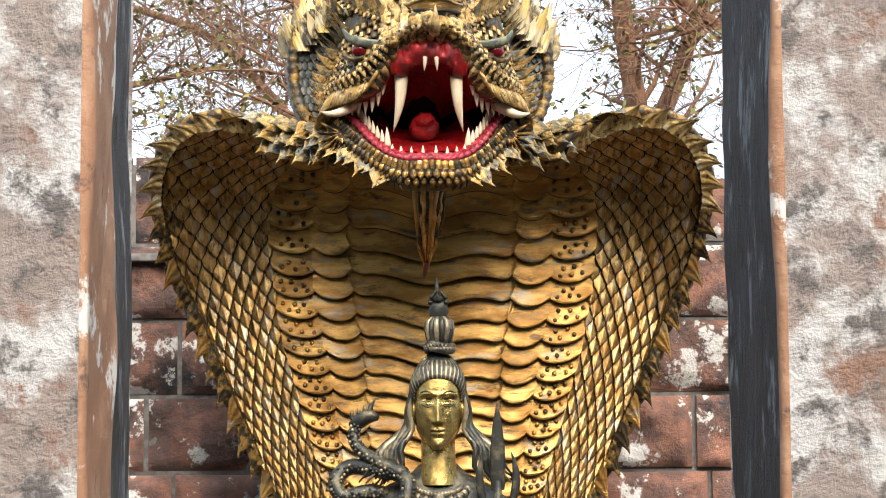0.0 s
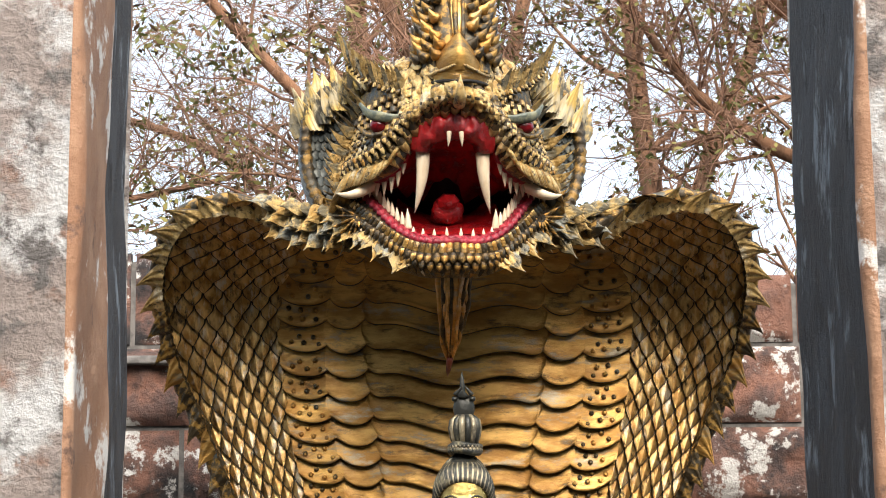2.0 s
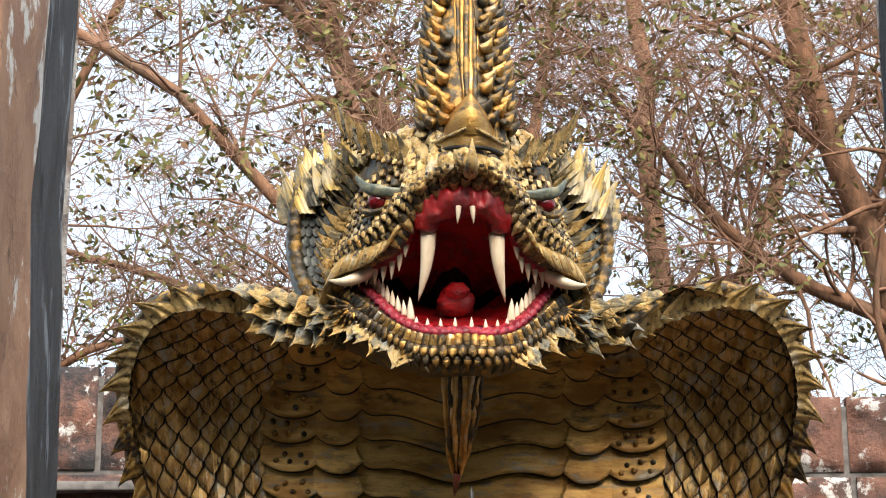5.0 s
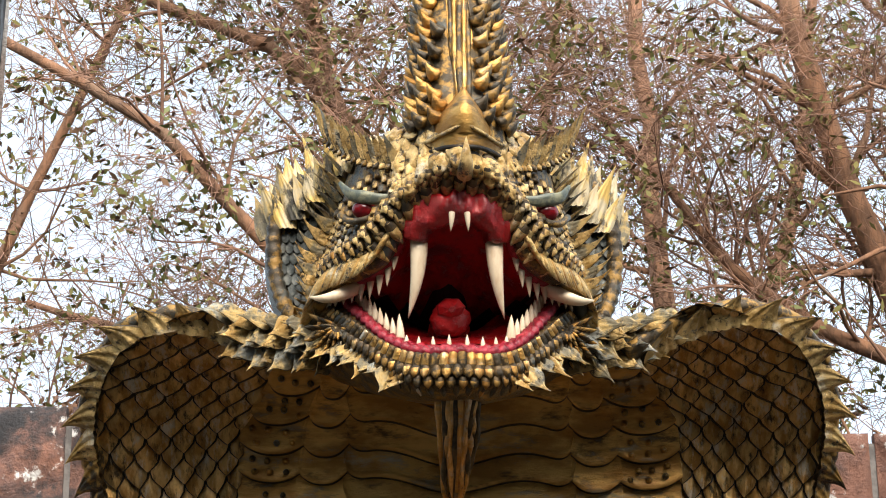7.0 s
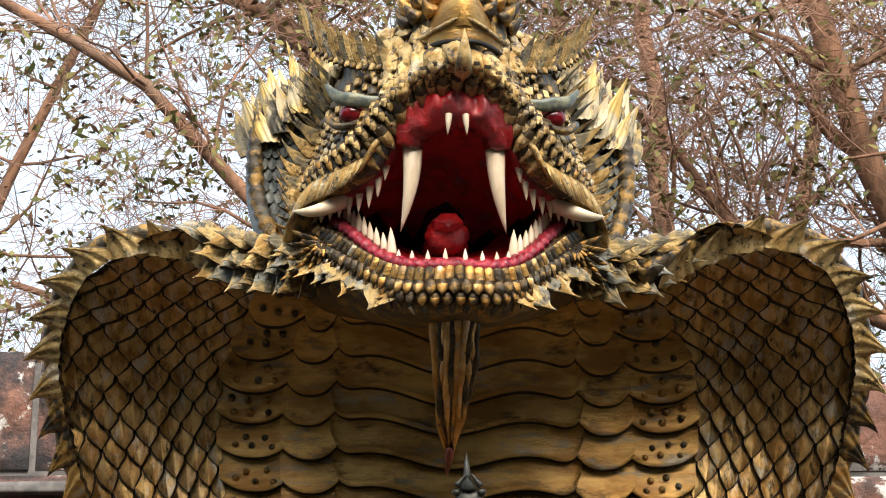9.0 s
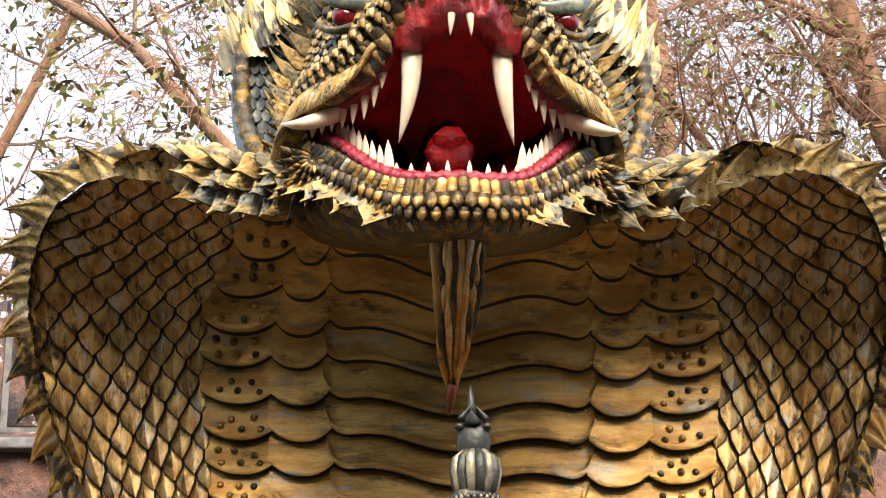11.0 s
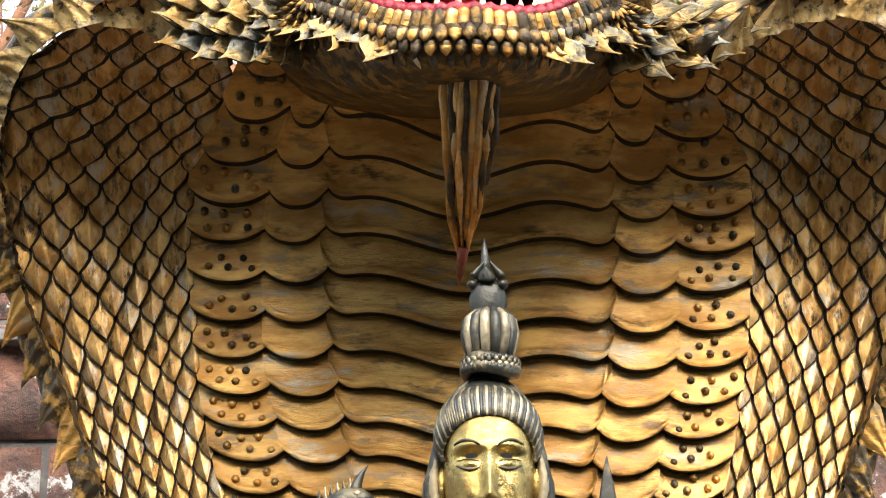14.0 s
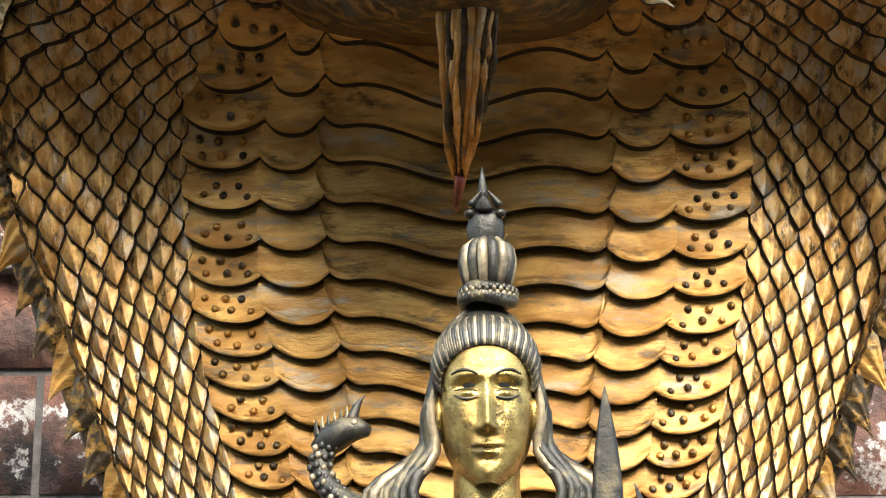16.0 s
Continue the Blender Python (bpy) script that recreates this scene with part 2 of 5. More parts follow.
def leaf(root, d, t, thin, long, wide, curl=0.055, sweep=0.0, flute=0.0055, power=1.5, steps=9, across=10, base=0.8):
    """A thick fluted leaf from root towards d, wide along t, its tip curling towards thin; slot 1 is its back."""
    root, d, t, thin = Vector(root), Vector(d).normalized(), Vector(t).normalized(), Vector(thin).normalized()

    def at(u, v, back=0.0):
        p = 2 * u - 1
        w = wide * (1 - v ** power) * (base + (1.12 - base) * math.sin(math.pi * min(v * 1.3, 1.0))) + 0.0008
        line = root + d * long * v + t * sweep * v * v + thin * (0.3 * curl + curl * v * v)
        relief = 0.28 * wide * (1 - v) * (1 - p * p) + flute * math.cos(p * 10.0) * (1 - v) + 0.14 * wide * abs(p) ** 4 * (1 - v)
        return line + t * w * p + thin * (relief - back)
    sh = Shape().add(*grid(at, across, steps))
    thick = 0.3 * wide
    sh.add(*grid(lambda u, v: at(u, v, thick * (1 - v)), across, steps), 1)
    for e in (0.0, 1.0):
        sh.add(*grid(lambda u, v: at(e, v, thick * (1 - v) * u), 1, steps), 1)
    return sh


# ---- the ground ----
def build_ground():
    def fn(u, v):
        x, y = (u - 0.5) * 2, (v - 0.5) * 2
        px, py = 700 * x * abs(x) ** 1.5, 700 * y * abs(y) ** 1.5
        return px, py, -0.02 + 0.05 * noise.noise(Vector((px * 0.3, py * 0.3, 0)))
    tagged(part("ground", Shape().add(*grid(fn, 60, 60)), EARTH), "bare earth under the sculptures, darkened to cut bounced light", "ground", kind="structure")


build_ground()


# ---- the pillars ----
def build_pillar(sign, inner, inner_far, near, far, seed):
    """A rough square pillar; inner and inner_far are the x of the two edges of the face that looks at the passage."""
    wide = 0.95
    pillar = tagged(new("pillar"), "tall square plastered pillar stained white and brown, its inner face coloured as in shade", "pillar", "pillars of the gateway")
    off = Vector((seed * 3.1, 0, 0))

    def wob(x, y, z, k=0.020):
        return k * noise.noise(Vector((x * 2, y * 2, z * 1.3)) + off) + 0.008 * noise.noise(Vector((x * 8, y * 8, z * 5)) + off)

    def rise(v):
        return 5.4 * v
    r = 0.028

    def front(u, v):
        x, z = inner + sign * (r + (wide - r) * u), rise(v)
        return x, near + wob(x, 0, z) * 0.7, z

    def edge(u, v):
        a, z = u * math.pi / 2, rise(v)
        x, y = inner + sign * (r - r * math.sin(a)), near + r - r * math.cos(a)
        return x + sign * wob(0, y, z) * u, y + wob(x, 0, z) * 0.7 * (1 - u), z

    def side(u, v):
        y, z = near + r + (far - near - r) * u, rise(v)
        return inner + (inner_far - inner) * u + sign * wob(0, y, z), y, z

    def back(u, v):
        return inner_far + sign * wide * u, far + wob(u, 2, rise(v)), rise(v)

    def outer(u, v):
        return inner + sign * wide, near + (far - near) * u, rise(v)

    core = Shape().add(*grid(back, 2, 4)).add(*grid(outer, 2, 4))
    part("core", core, PILLAR, pillar)
    part("front_face", Shape().add(*grid(front, 30, 160)), PILLAR, pillar)
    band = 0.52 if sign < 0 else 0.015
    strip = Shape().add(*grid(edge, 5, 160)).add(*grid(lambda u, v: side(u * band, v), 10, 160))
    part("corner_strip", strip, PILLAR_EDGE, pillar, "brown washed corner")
    # the side turned from the sun gets the shade-coloured plaster
    part("inner_face", Shape().add(*grid(lambda u, v: side(band + (1 - band) * u, v), 16, 160)), PILLAR_SIDE, pillar, "inner face coloured as in shade")
    cap = Shape().add(*slab((min(inner, inner + sign * wide) - 0.02, near - 0.02, 5.35), (max(inner, inner + sign * wide) + 0.02, far + 0.02, 5.45), 0.01))
    part("top", cap, PILLAR, pillar)


build_pillar(-1, -0.868, -0.915, -4.08, -3.12, 1)
build_pillar(1, 1.010, 0.970, -4.02, -3.35, 2)


# ---- an unseen wall, added behind the camera to block the low sky ----
def build_back_wall():
    def fn(u, v):
        a = math.radians(200 + 140 * u)
        return 17 * math.cos(a), 3 + 19 * math.sin(a), 8.0 * v + 0.8 * v * noise.noise(Vector((u * 30, 0, 0)))
    sh = Shape().add(*grid(fn, 60, 6))
    sh.add(*grid(lambda u, v: (fn(u, v)[0] * 1.03, fn(u, v)[1] * 1.03, fn(u, v)[2]), 60, 6))
    tagged(part("wall_back", sh, DARK_SCREEN), "unseen dark wall added behind the camera to block low sky", "wall", kind="structure")


build_back_wall()

# ---- the hood ----
X0 = 0.03
EDGE_C = [(0.0, 0.16), (0.8, 0.24), (1.49, 0.315), (2.14, 0.35), (2.4, 0.40), (2.74, 0.425), (3.09, 0.39), (3.4, 0.34)]
EDGE_2 = [(0.0, 0.22), (0.8, 0.33), (1.49, 0.425), (2.15, 0.535), (2.41, 0.59), (2.75, 0.595), (2.92, 0.56), (3.1, 0.45), (3.4, 0.40)]
EDGE_3 = [(0.0, 0.29), (0.8, 0.43), (1.49, 0.55), (2.15, 0.735), (2.41, 0.785), (2.75, 0.815), (2.92, 0.79), (3.04, 0.68), (3.15, 0.58), (3.4, 0.45)]
EDGE_W = [(0.0, 0.42), (0.6, 0.50), (1.0, 0.60), (1.3, 0.72), (1.48, 0.80), (1.68, 0.90), (1.9, 1.0), (2.1, 1.075), (2.27, 1.145),
          (2.56, 1.25), (2.78, 1.30), (2.98, 1.315), (3.10, 1.27), (3.18, 1.19), (3.24, 1.06)]


def hood_y(a, z):
    return 0.15 + 0.13 * (2.5 - z) * smooth(0.4, 1.4, z) + 0.12 * a * a - 1.157 * max(0.0, (min(z, 3.25) - 2.45) / 0.89) ** 3.2 - 0.2 * smooth(1.0, 1.3, a) * smooth(2.2, 2.7, z) * (1 - smooth(3.0, 3.2, z))


def wing_top(s):
    return 3.04 + 0.165 * math.sin(math.pi * min(max(s * 0.88 + 0.06, 0.0), 1.0)) ** 0.8


def wing_point(side, s, r, proud=0.0):
    """s: 0 at the studded plates, 1 at the rim; r: 0 at the top, 1 on the ground."""
    z = wing_top(s) * (1 - r)
    a = curve(EDGE_3, z) + (curve(EDGE_W, z) - curve(EDGE_3, z)) * s
    return X0 + side * a, hood_y(a, z) - proud, z


naga = tagged(new("serpent_sculpture"), "giant gold and black hooded serpent sculpture with wide open red mouth", "sculpture")

# plain dark body under the plates and scales, closed at the back
def build_hood_body():
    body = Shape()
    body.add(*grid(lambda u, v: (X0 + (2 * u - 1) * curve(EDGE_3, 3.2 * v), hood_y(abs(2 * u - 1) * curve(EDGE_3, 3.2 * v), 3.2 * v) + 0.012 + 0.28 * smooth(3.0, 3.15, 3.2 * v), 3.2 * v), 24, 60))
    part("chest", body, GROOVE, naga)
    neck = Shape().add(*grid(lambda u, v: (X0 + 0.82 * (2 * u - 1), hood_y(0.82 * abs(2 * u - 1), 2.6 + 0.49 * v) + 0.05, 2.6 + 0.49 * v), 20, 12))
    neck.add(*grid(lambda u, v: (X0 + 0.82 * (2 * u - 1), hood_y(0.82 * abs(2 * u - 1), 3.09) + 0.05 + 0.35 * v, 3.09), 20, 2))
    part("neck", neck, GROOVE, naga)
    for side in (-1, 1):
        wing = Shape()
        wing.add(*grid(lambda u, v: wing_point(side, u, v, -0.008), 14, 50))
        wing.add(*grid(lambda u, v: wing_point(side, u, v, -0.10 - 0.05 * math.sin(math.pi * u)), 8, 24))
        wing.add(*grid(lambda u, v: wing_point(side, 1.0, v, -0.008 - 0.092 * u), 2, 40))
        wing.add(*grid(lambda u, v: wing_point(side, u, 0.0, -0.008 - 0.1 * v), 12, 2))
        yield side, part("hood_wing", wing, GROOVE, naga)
    back = Shape().add(*grid(lambda u, v: (X0 + (2 * u - 1) * 0.75 * (1 - 0.5 * (1 - v)), 0.30 + 0.35 * math.cos(math.pi * (u - 0.5)) - 0.45 * smooth(2.4, 3.4, 3.1 * v), 3.1 * v), 20, 30))
    part("back", back, GREY_SCALE, naga)


WINGS = dict(build_hood_body())

PLATE_ROWS = [3.11, 3.04, 2.97, 2.89, 2.80, 2.71, 2.60, 2.49, 2.385, 2.28, 2.185]
while PLATE_ROWS[-1] > 0.3:
    PLATE_ROWS.append(PLATE_ROWS[-1] - 0.092)


def plate(lo_a, hi_a, edge, top, nu, rnd, lip=0.030):
    """A shingle between two upright borders lo_a(z) and hi_a(z) (signed), with the lower line edge(u) and the upper line top(u)."""
    tilt, jig = rnd.uniform(-0.004, 0.004), rnd.uniform(0, 9)

    def at(u, v, back=0.0):
        z = top(u) + (edge(u) - top(u)) * v
        x = lo_a(z) + (hi_a(z) - lo_a(z)) * u
        a = abs(x)
        proud = 0.001 + lip * (0.25 * smooth(0.0, 0.25, v) + 0.75 * v ** 1.3) + 0.010 * math.sin(math.pi * u) ** 0.5 * v + 0.004 * noise.noise(Vector((x * 7, z * 9, jig))) + tilt * u
        proud += 0.006 * smooth(0.80, 0.88, v) * (1 - 1.2 * smooth(0.94, 1.0, v)) + 0.003 * noise.noise(Vector((x * 5, z * 60, jig)))
        return X0 + x, hood_y(a, z) - proud + back, z
    sh = Shape().add(*grid(lambda u, v: at(u, v ** 0.8), nu, 10))
    # underside of the lip: patina and the shadow line share one dark colour
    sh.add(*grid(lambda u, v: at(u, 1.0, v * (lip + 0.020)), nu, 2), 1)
    return sh


def build_plates():
    rnd = random.Random(4)
    for k in range(len(PLATE_ROWS) - 1):
        z_hi, z_lo = PLATE_ROWS[k], PLATE_ROWS[k + 1]

        def wave(z, jig):
            def line(u):
                q = 2 * u - 1
                dip = -0.024 * math.cos(1.55 * math.pi * (q + 0.06)) - 0.012 * q
                ends = 0.085 * (1 - math.sqrt(max(0.0, 1 - (max(abs(q) - 0.80, 0) / 0.20) ** 2)))
                return z + dip + ends + 0.006 * noise.noise(Vector((q * 2, jig, z)))
            return line
        lo = wave(z_lo, 0)
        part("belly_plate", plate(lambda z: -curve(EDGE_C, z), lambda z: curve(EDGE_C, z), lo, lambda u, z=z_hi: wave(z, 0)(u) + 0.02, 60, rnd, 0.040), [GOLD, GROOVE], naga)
        for side in (-1, 1):
            shift = -0.02 * side

            def bow(z, depth, slope):
                return lambda u: z + shift + depth * (abs(2 * u - 1) ** 2.4 - 1) + slope * u
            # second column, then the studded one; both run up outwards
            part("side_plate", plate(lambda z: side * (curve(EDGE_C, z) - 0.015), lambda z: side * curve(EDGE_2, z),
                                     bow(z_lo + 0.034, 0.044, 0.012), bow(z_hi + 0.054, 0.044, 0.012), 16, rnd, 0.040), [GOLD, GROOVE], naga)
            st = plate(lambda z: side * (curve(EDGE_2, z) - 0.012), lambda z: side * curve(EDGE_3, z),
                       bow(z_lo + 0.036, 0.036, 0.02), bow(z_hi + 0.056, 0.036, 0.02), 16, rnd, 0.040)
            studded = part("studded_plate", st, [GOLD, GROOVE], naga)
            for col in range(3):
                for row in range(2):
                    if row == 1 and col == 2 and rnd.random() < 0.5:
                        continue
                    z = z_lo + shift + (0.038 + 0.038 * row) + rnd.uniform(-0.006, 0.006) + 0.02 * col * 0.4
                    u = 0.2 + 0.28 * col + 0.10 * (row - 0.5) + rnd.uniform(-0.04, 0.04)
                    a = curve(EDGE_2, z) + (curve(EDGE_3, z) - curve(EDGE_2, z)) * u
                    y = hood_y(a, z) - 0.020 - 0.012 * (1 - row)
                    part("stud", Shape().add(*tube([(X0 + side * a, y + 0.006, z), (X0 + side * a, y - 0.006, z), (X0 + side * a, y - 0.016, z - 0.002), (X0 + side * a, y - 0.024, z - 0.005)],
                                                   [0.013, 0.013, 0.010, 0.001], 7)), GOLD_DARK if rnd.random() < 0.6 else GOLD, studded)


build_plates()


SLANT = [(0.3, 0.20), (1.2, 0.30), (2.0, 0.34), (2.5, 0.28), (2.8, 0.14), (3.0, 0.0), (3.2, -0.05)]


def scale_at(side, s, z, proud):
    """A place on the wing; the rows of scales sink outwards, square to the columns."""
    s = min(max(s, -0.03), 1.03)
    z -= curve(SLANT, z) * (curve(EDGE_W, z) - curve(EDGE_3, z)) * s
    return wing_point(side, s, min(max(1 - z / wing_top(s), 0.0), 1.0), proud)


def scale_piece(side, s, z, ds, dz, tilt, lift):
    """An ogee-shaped scale with a keel, laid on the wing; its point hangs free."""
    rows = [(-0.50, 0.06, -0.004), (-0.34, 0.26, 0.002), (-0.16, 0.44, 0.007), (0.02, 0.50, 0.015), (0.20, 0.43, 0.022), (0.36, 0.23, 0.029), (0.50, 0.02, 0.035)]
    sh, verts = Shape(), []
    cross = ((-1, -0.002), (-0.86, 0.006), (-0.1, 0.0085), (0, 0.012), (0.1, 0.0085), (0.86, 0.006), (1, -0.002))
    for v, w, p in rows:
        for q, up in cross:
            verts.append(scale_at(side, s + q * w * ds, z - v * dz, p * lift + up * (0.35 + w) + tilt * q))
    m = len(cross)
    for v, w, p in rows[2:]:
        for q in (-1, 1):
            verts.append(scale_at(side, s + q * w * ds, z - v * dz, p - 0.020))
    faces = [(m * j + i, m * j + i + 1, m * j + m + 1 + i, m * j + m + i) for j in range(6) for i in range(m - 1)]
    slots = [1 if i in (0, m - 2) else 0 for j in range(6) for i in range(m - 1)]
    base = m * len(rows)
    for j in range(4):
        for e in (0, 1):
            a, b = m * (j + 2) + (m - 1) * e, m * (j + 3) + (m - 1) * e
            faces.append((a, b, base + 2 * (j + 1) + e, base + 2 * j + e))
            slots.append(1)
    return sh.add(verts, faces, slots)


def build_scales():
    rnd = random.Random(8)
    cols = 6
    for side, wing in WINGS.items():
        z, row = 3.20, 0
        while z > 1.15:
            lean = (hood_y(0.9, z - 0.03) - hood_y(0.9, z + 0.03)) / 0.06
            close = 1 / math.sqrt(1 + max(lean, 0.0) ** 2)
            for c in range(cols + 1):
                s = (c + (0.5 if row % 2 else 0.0)) / cols
                if s > 1.02:
                    continue
                sh = scale_piece(side, s + rnd.uniform(-0.006, 0.006), z + rnd.uniform(-0.004, 0.004), 1.05 / cols, 0.130 * close, rnd.uniform(-0.003, 0.003), rnd.uniform(0.85, 1.2))
                part("scale", sh, [GOLD_SCALE, GROOVE], wing)
            z -= 0.060 * close
            row += 1


build_scales()

# the rim with its flame-shaped spines
RIM = [(0.57, -0.48, 3.05), (0.70, -0.47, 3.14), (0.88, -0.45, 3.21), (1.06, -0.42, 3.22), (1.20, -0.34, 3.165), (1.29, -0.20, 3.055), (1.33, -0.07, 2.915),
       (1.315, 0.08, 2.74), (1.27, 0.20, 2.54), (1.16, 0.28, 2.27), (1.085, 0.31, 2.08), (1.01, 0.34, 1.9), (0.91, 0.37, 1.68), (0.81, 0.39, 1.47), (0.68, 0.38, 1.2), (0.56, 0.35, 0.85), (0.47, 0.3, 0.4)]


def build_rims():
    rnd = random.Random(3)
    for side in (-1, 1):
        line = along([(X0 + side * a, y, z) for a, y, z in RIM], 60)
        rim = part("hood_rim", Shape().add(*tube(line, [0.038 + 0.008 * math.sin(k * 2.1) for k in range(60)], 12, 0.8)), GOLD_DARK, naga)
        n = 31
        pts = along([(X0 + side * a, y, z) for a, y, z in RIM], n)
        mid = Vector((X0, 0.0, 2.3))
        for k in range(1, n - 1):
            t = (pts[k + 1] - pts[k - 1]).normalized()
            out = pts[k] - mid
            out = (out - t * out.dot(t)).normalized()
            top = 1 - smooth(0.12, 0.42, k / n)
            d = (out + t * (0.45 - 0.35 * top)).normalized()
            # a broad fluted leaf with a raised border, narrowing to a turned-up tip
            thin = t.cross(d).normalized()
            if thin.y > 0:
                thin = -thin
            sp = leaf(pts[k] - d * 0.05 - t * 0.01 + thin * 0.030, d, t, thin, 0.112 + 0.012 * rnd.random() + 0.01 * top, 0.074 + 0.006 * rnd.random(), 0.032, 0.055 - 0.01 * top, 0.006, 1.05, 10, 12, 0.95)
            part("spine", sp, [GOLD_PALE if top > 0.25 else (GOLD_DARK if k % 3 else GOLD), PATINA], rim)


build_rims()
# ---- the head of the serpent ----
LIP = [(0.0, -1.03, 3.47), (0.095, -1.0, 3.455), (0.165, -0.95, 3.39), (0.20, -0.90, 3.32), (0.24, -0.85, 3.27), (0.30, -0.79, 3.25), (0.37, -0.71, 3.245), (0.43, -0.63, 3.21), (0.45, -0.54, 3.13)]
CHEEK = [(0.0, -1.12, 3.515), (0.09, -1.08, 3.50), (0.175, -1.0, 3.445), (0.24, -0.94, 3.385), (0.30, -0.87, 3.335), (0.37, -0.78, 3.31), (0.415, -0.67, 3.30), (0.43, -0.56, 3.24), (0.44, -0.46, 3.14)]
SOCKET = [(0.0, -1.13, 3.56), (0.10, -1.06, 3.545), (0.20, -0.94, 3.50), (0.28, -0.86, 3.465), (0.34, -0.77, 3.44), (0.38, -0.66, 3.43), (0.40, -0.55, 3.40), (0.41, -0.45, 3.33), (0.42, -0.38, 3.2)]
FRONT = [(0.0, -1.06, 3.64), (0.1, -1.0, 3.67), (0.2, -0.9, 3.68), (0.29, -0.78, 3.675), (0.34, -0.68, 3.65), (0.37, -0.58, 3.58), (0.39, -0.48, 3.5), (0.40, -0.4, 3.38), (0.41, -0.32, 3.2)]
CROWN = [(0.0, -0.8, 3.74), (0.1, -0.75, 3.75), (0.22, -0.68, 3.74), (0.28, -0.58, 3.71), (0.33, -0.48, 3.66), (0.36, -0.4, 3.58), (0.38, -0.34, 3.46), (0.39, -0.28, 3.34), (0.40, -0.22, 3.16)]
NAPE = [(0.0, -0.1, 3.62), (0.1, -0.08, 3.62), (0.2, -0.06, 3.6), (0.28, -0.04, 3.55), (0.34, -0.02, 3.48), (0.38, 0.0, 3.4), (0.4, 0.02, 3.3), (0.42, 0.04, 3.2), (0.42, 0.05, 3.05)]
UPPER = [along(c, 33) for c in (LIP, CHEEK, SOCKET, FRONT, CROWN, NAPE)]


def sheet_point(curves, q, v):
    """q: -1 to 1 across, v: 0 to 1 from the first line to the last."""
    k = min(abs(q), 1.0) * 32
    i = min(int(k), 31)
    col = [c[i].lerp(c[i + 1], k - i) for c in curves]
    n = len(col) - 1
    t = min(max(v, 0), 1) * n
    j = min(int(t), n - 1)
    w = t - j
    p0, p1, p2, p3 = col[max(j - 1, 0)], col[j], col[j + 1], col[min(j + 2, n)]
    p = 0.5 * ((2 * p1) + (p2 - p0) * w + (2 * p0 - 5 * p1 + 4 * p2 - p3) * w * w + (3 * p1 - p0 - 3 * p2 + p3) * w ** 3)
    return Vector((X0 + math.copysign(p.x, q), p.y, p.z))


def sheet_frame(curves, q, v):
    """Place, outward normal and the way down a sheet."""
    p = sheet_point(curves, q, v)
    du = sheet_point(curves, min(q + 0.02, 1), v) - sheet_point(curves, max(q - 0.02, -1), v)
    dv = sheet_point(curves, q, min(v + 0.02, 1)) - sheet_point(curves, q, max(v - 0.02, 0))
    n = du.cross(dv).normalized()
    if n.dot(p - Vector((X0, -0.3, 3.25))) < 0:
        n = -n
    return p, n, -dv.normalized()


head = part("head", Shape().add(*grid(lambda u, v: sheet_point(UPPER, 2 * u - 1, v), 64, 40)), GOLD_DARK, naga, "black and gold snarling serpent head")


def spike_scale(p, n, d, length, width, lift=0.35, keel=0.3, blunt=0.02):
    """A keeled scale at p on a surface with normal n, its tip towards d; its root and flanks take the second slot."""
    n = Vector(n).normalized()
    d = (Vector(d) - n * Vector(d).dot(n)).normalized()
    e = n.cross(d)
    rows = [(-0.45, 0.30, 0.0), (-0.15, 0.50, 0.10), (0.2, 0.46, 0.22), (0.45, 0.30 * (blunt > 0.1) + 0.18, 0.31), (0.57, blunt, 0.36)]
    verts = []
    cross = ((-1, -0.22), (-0.82, keel * 0.35), (0, keel), (0.82, keel * 0.35), (1, -0.22))
    for t, w, h in rows:
        for s, k in cross:
            verts.append(p + d * t * length + e * s * w * width + n * (h * lift * length + k * width * (0.35 + w)))
    faces = [(5 * j + i, 5 * j + i + 1, 5 * j + 6 + i, 5 * j + 5 + i) for j in range(4) for i in range(4)]
    slots = [1 if i in (0, 3) or j == 0 else 0 for j in range(4) for i in range(4)]
    # the free end is closed towards the surface
    base = len(verts)
    for v in verts[20:25]:
        verts.append(v - n * (0.36 * lift * length + 0.3 * width))
    faces += [(20 + i, 21 + i, base + i + 1, base + i) for i in range(4)]
    slots += [1] * 4
    return verts, faces, slots


def pebble(p, n, d, length, width, height, seed):
    """A rounded uneven lump that leans towards d."""
    n = Vector(n).normalized()
    d = (Vector(d) - n * Vector(d).dot(n)).normalized()
    e = n.cross(d)
    off = Vector((seed, 0, 0))

    def at(u, v):
        a, r = 2 * math.pi * u, math.sin(math.pi * 0.5 * v)
        h = math.cos(math.pi * 0.5 * v)
        x, y = r * math.cos(a), r * math.sin(a)
        point = 1 + 0.30 * max(0.0, x) ** 3
        w = 1 + 0.40 * noise.noise(Vector((x * 1.9, y * 1.9, 0)) + off)
        return p + d * (x * point * w * 0.5 * length + 0.22 * length * h) + e * y * w * 0.5 * width + n * (h * height * w - 0.006)
    v, f = grid(at, 12, 8, True)
    return v, f, [1 if k >= 72 else 0 for k in range(96)]


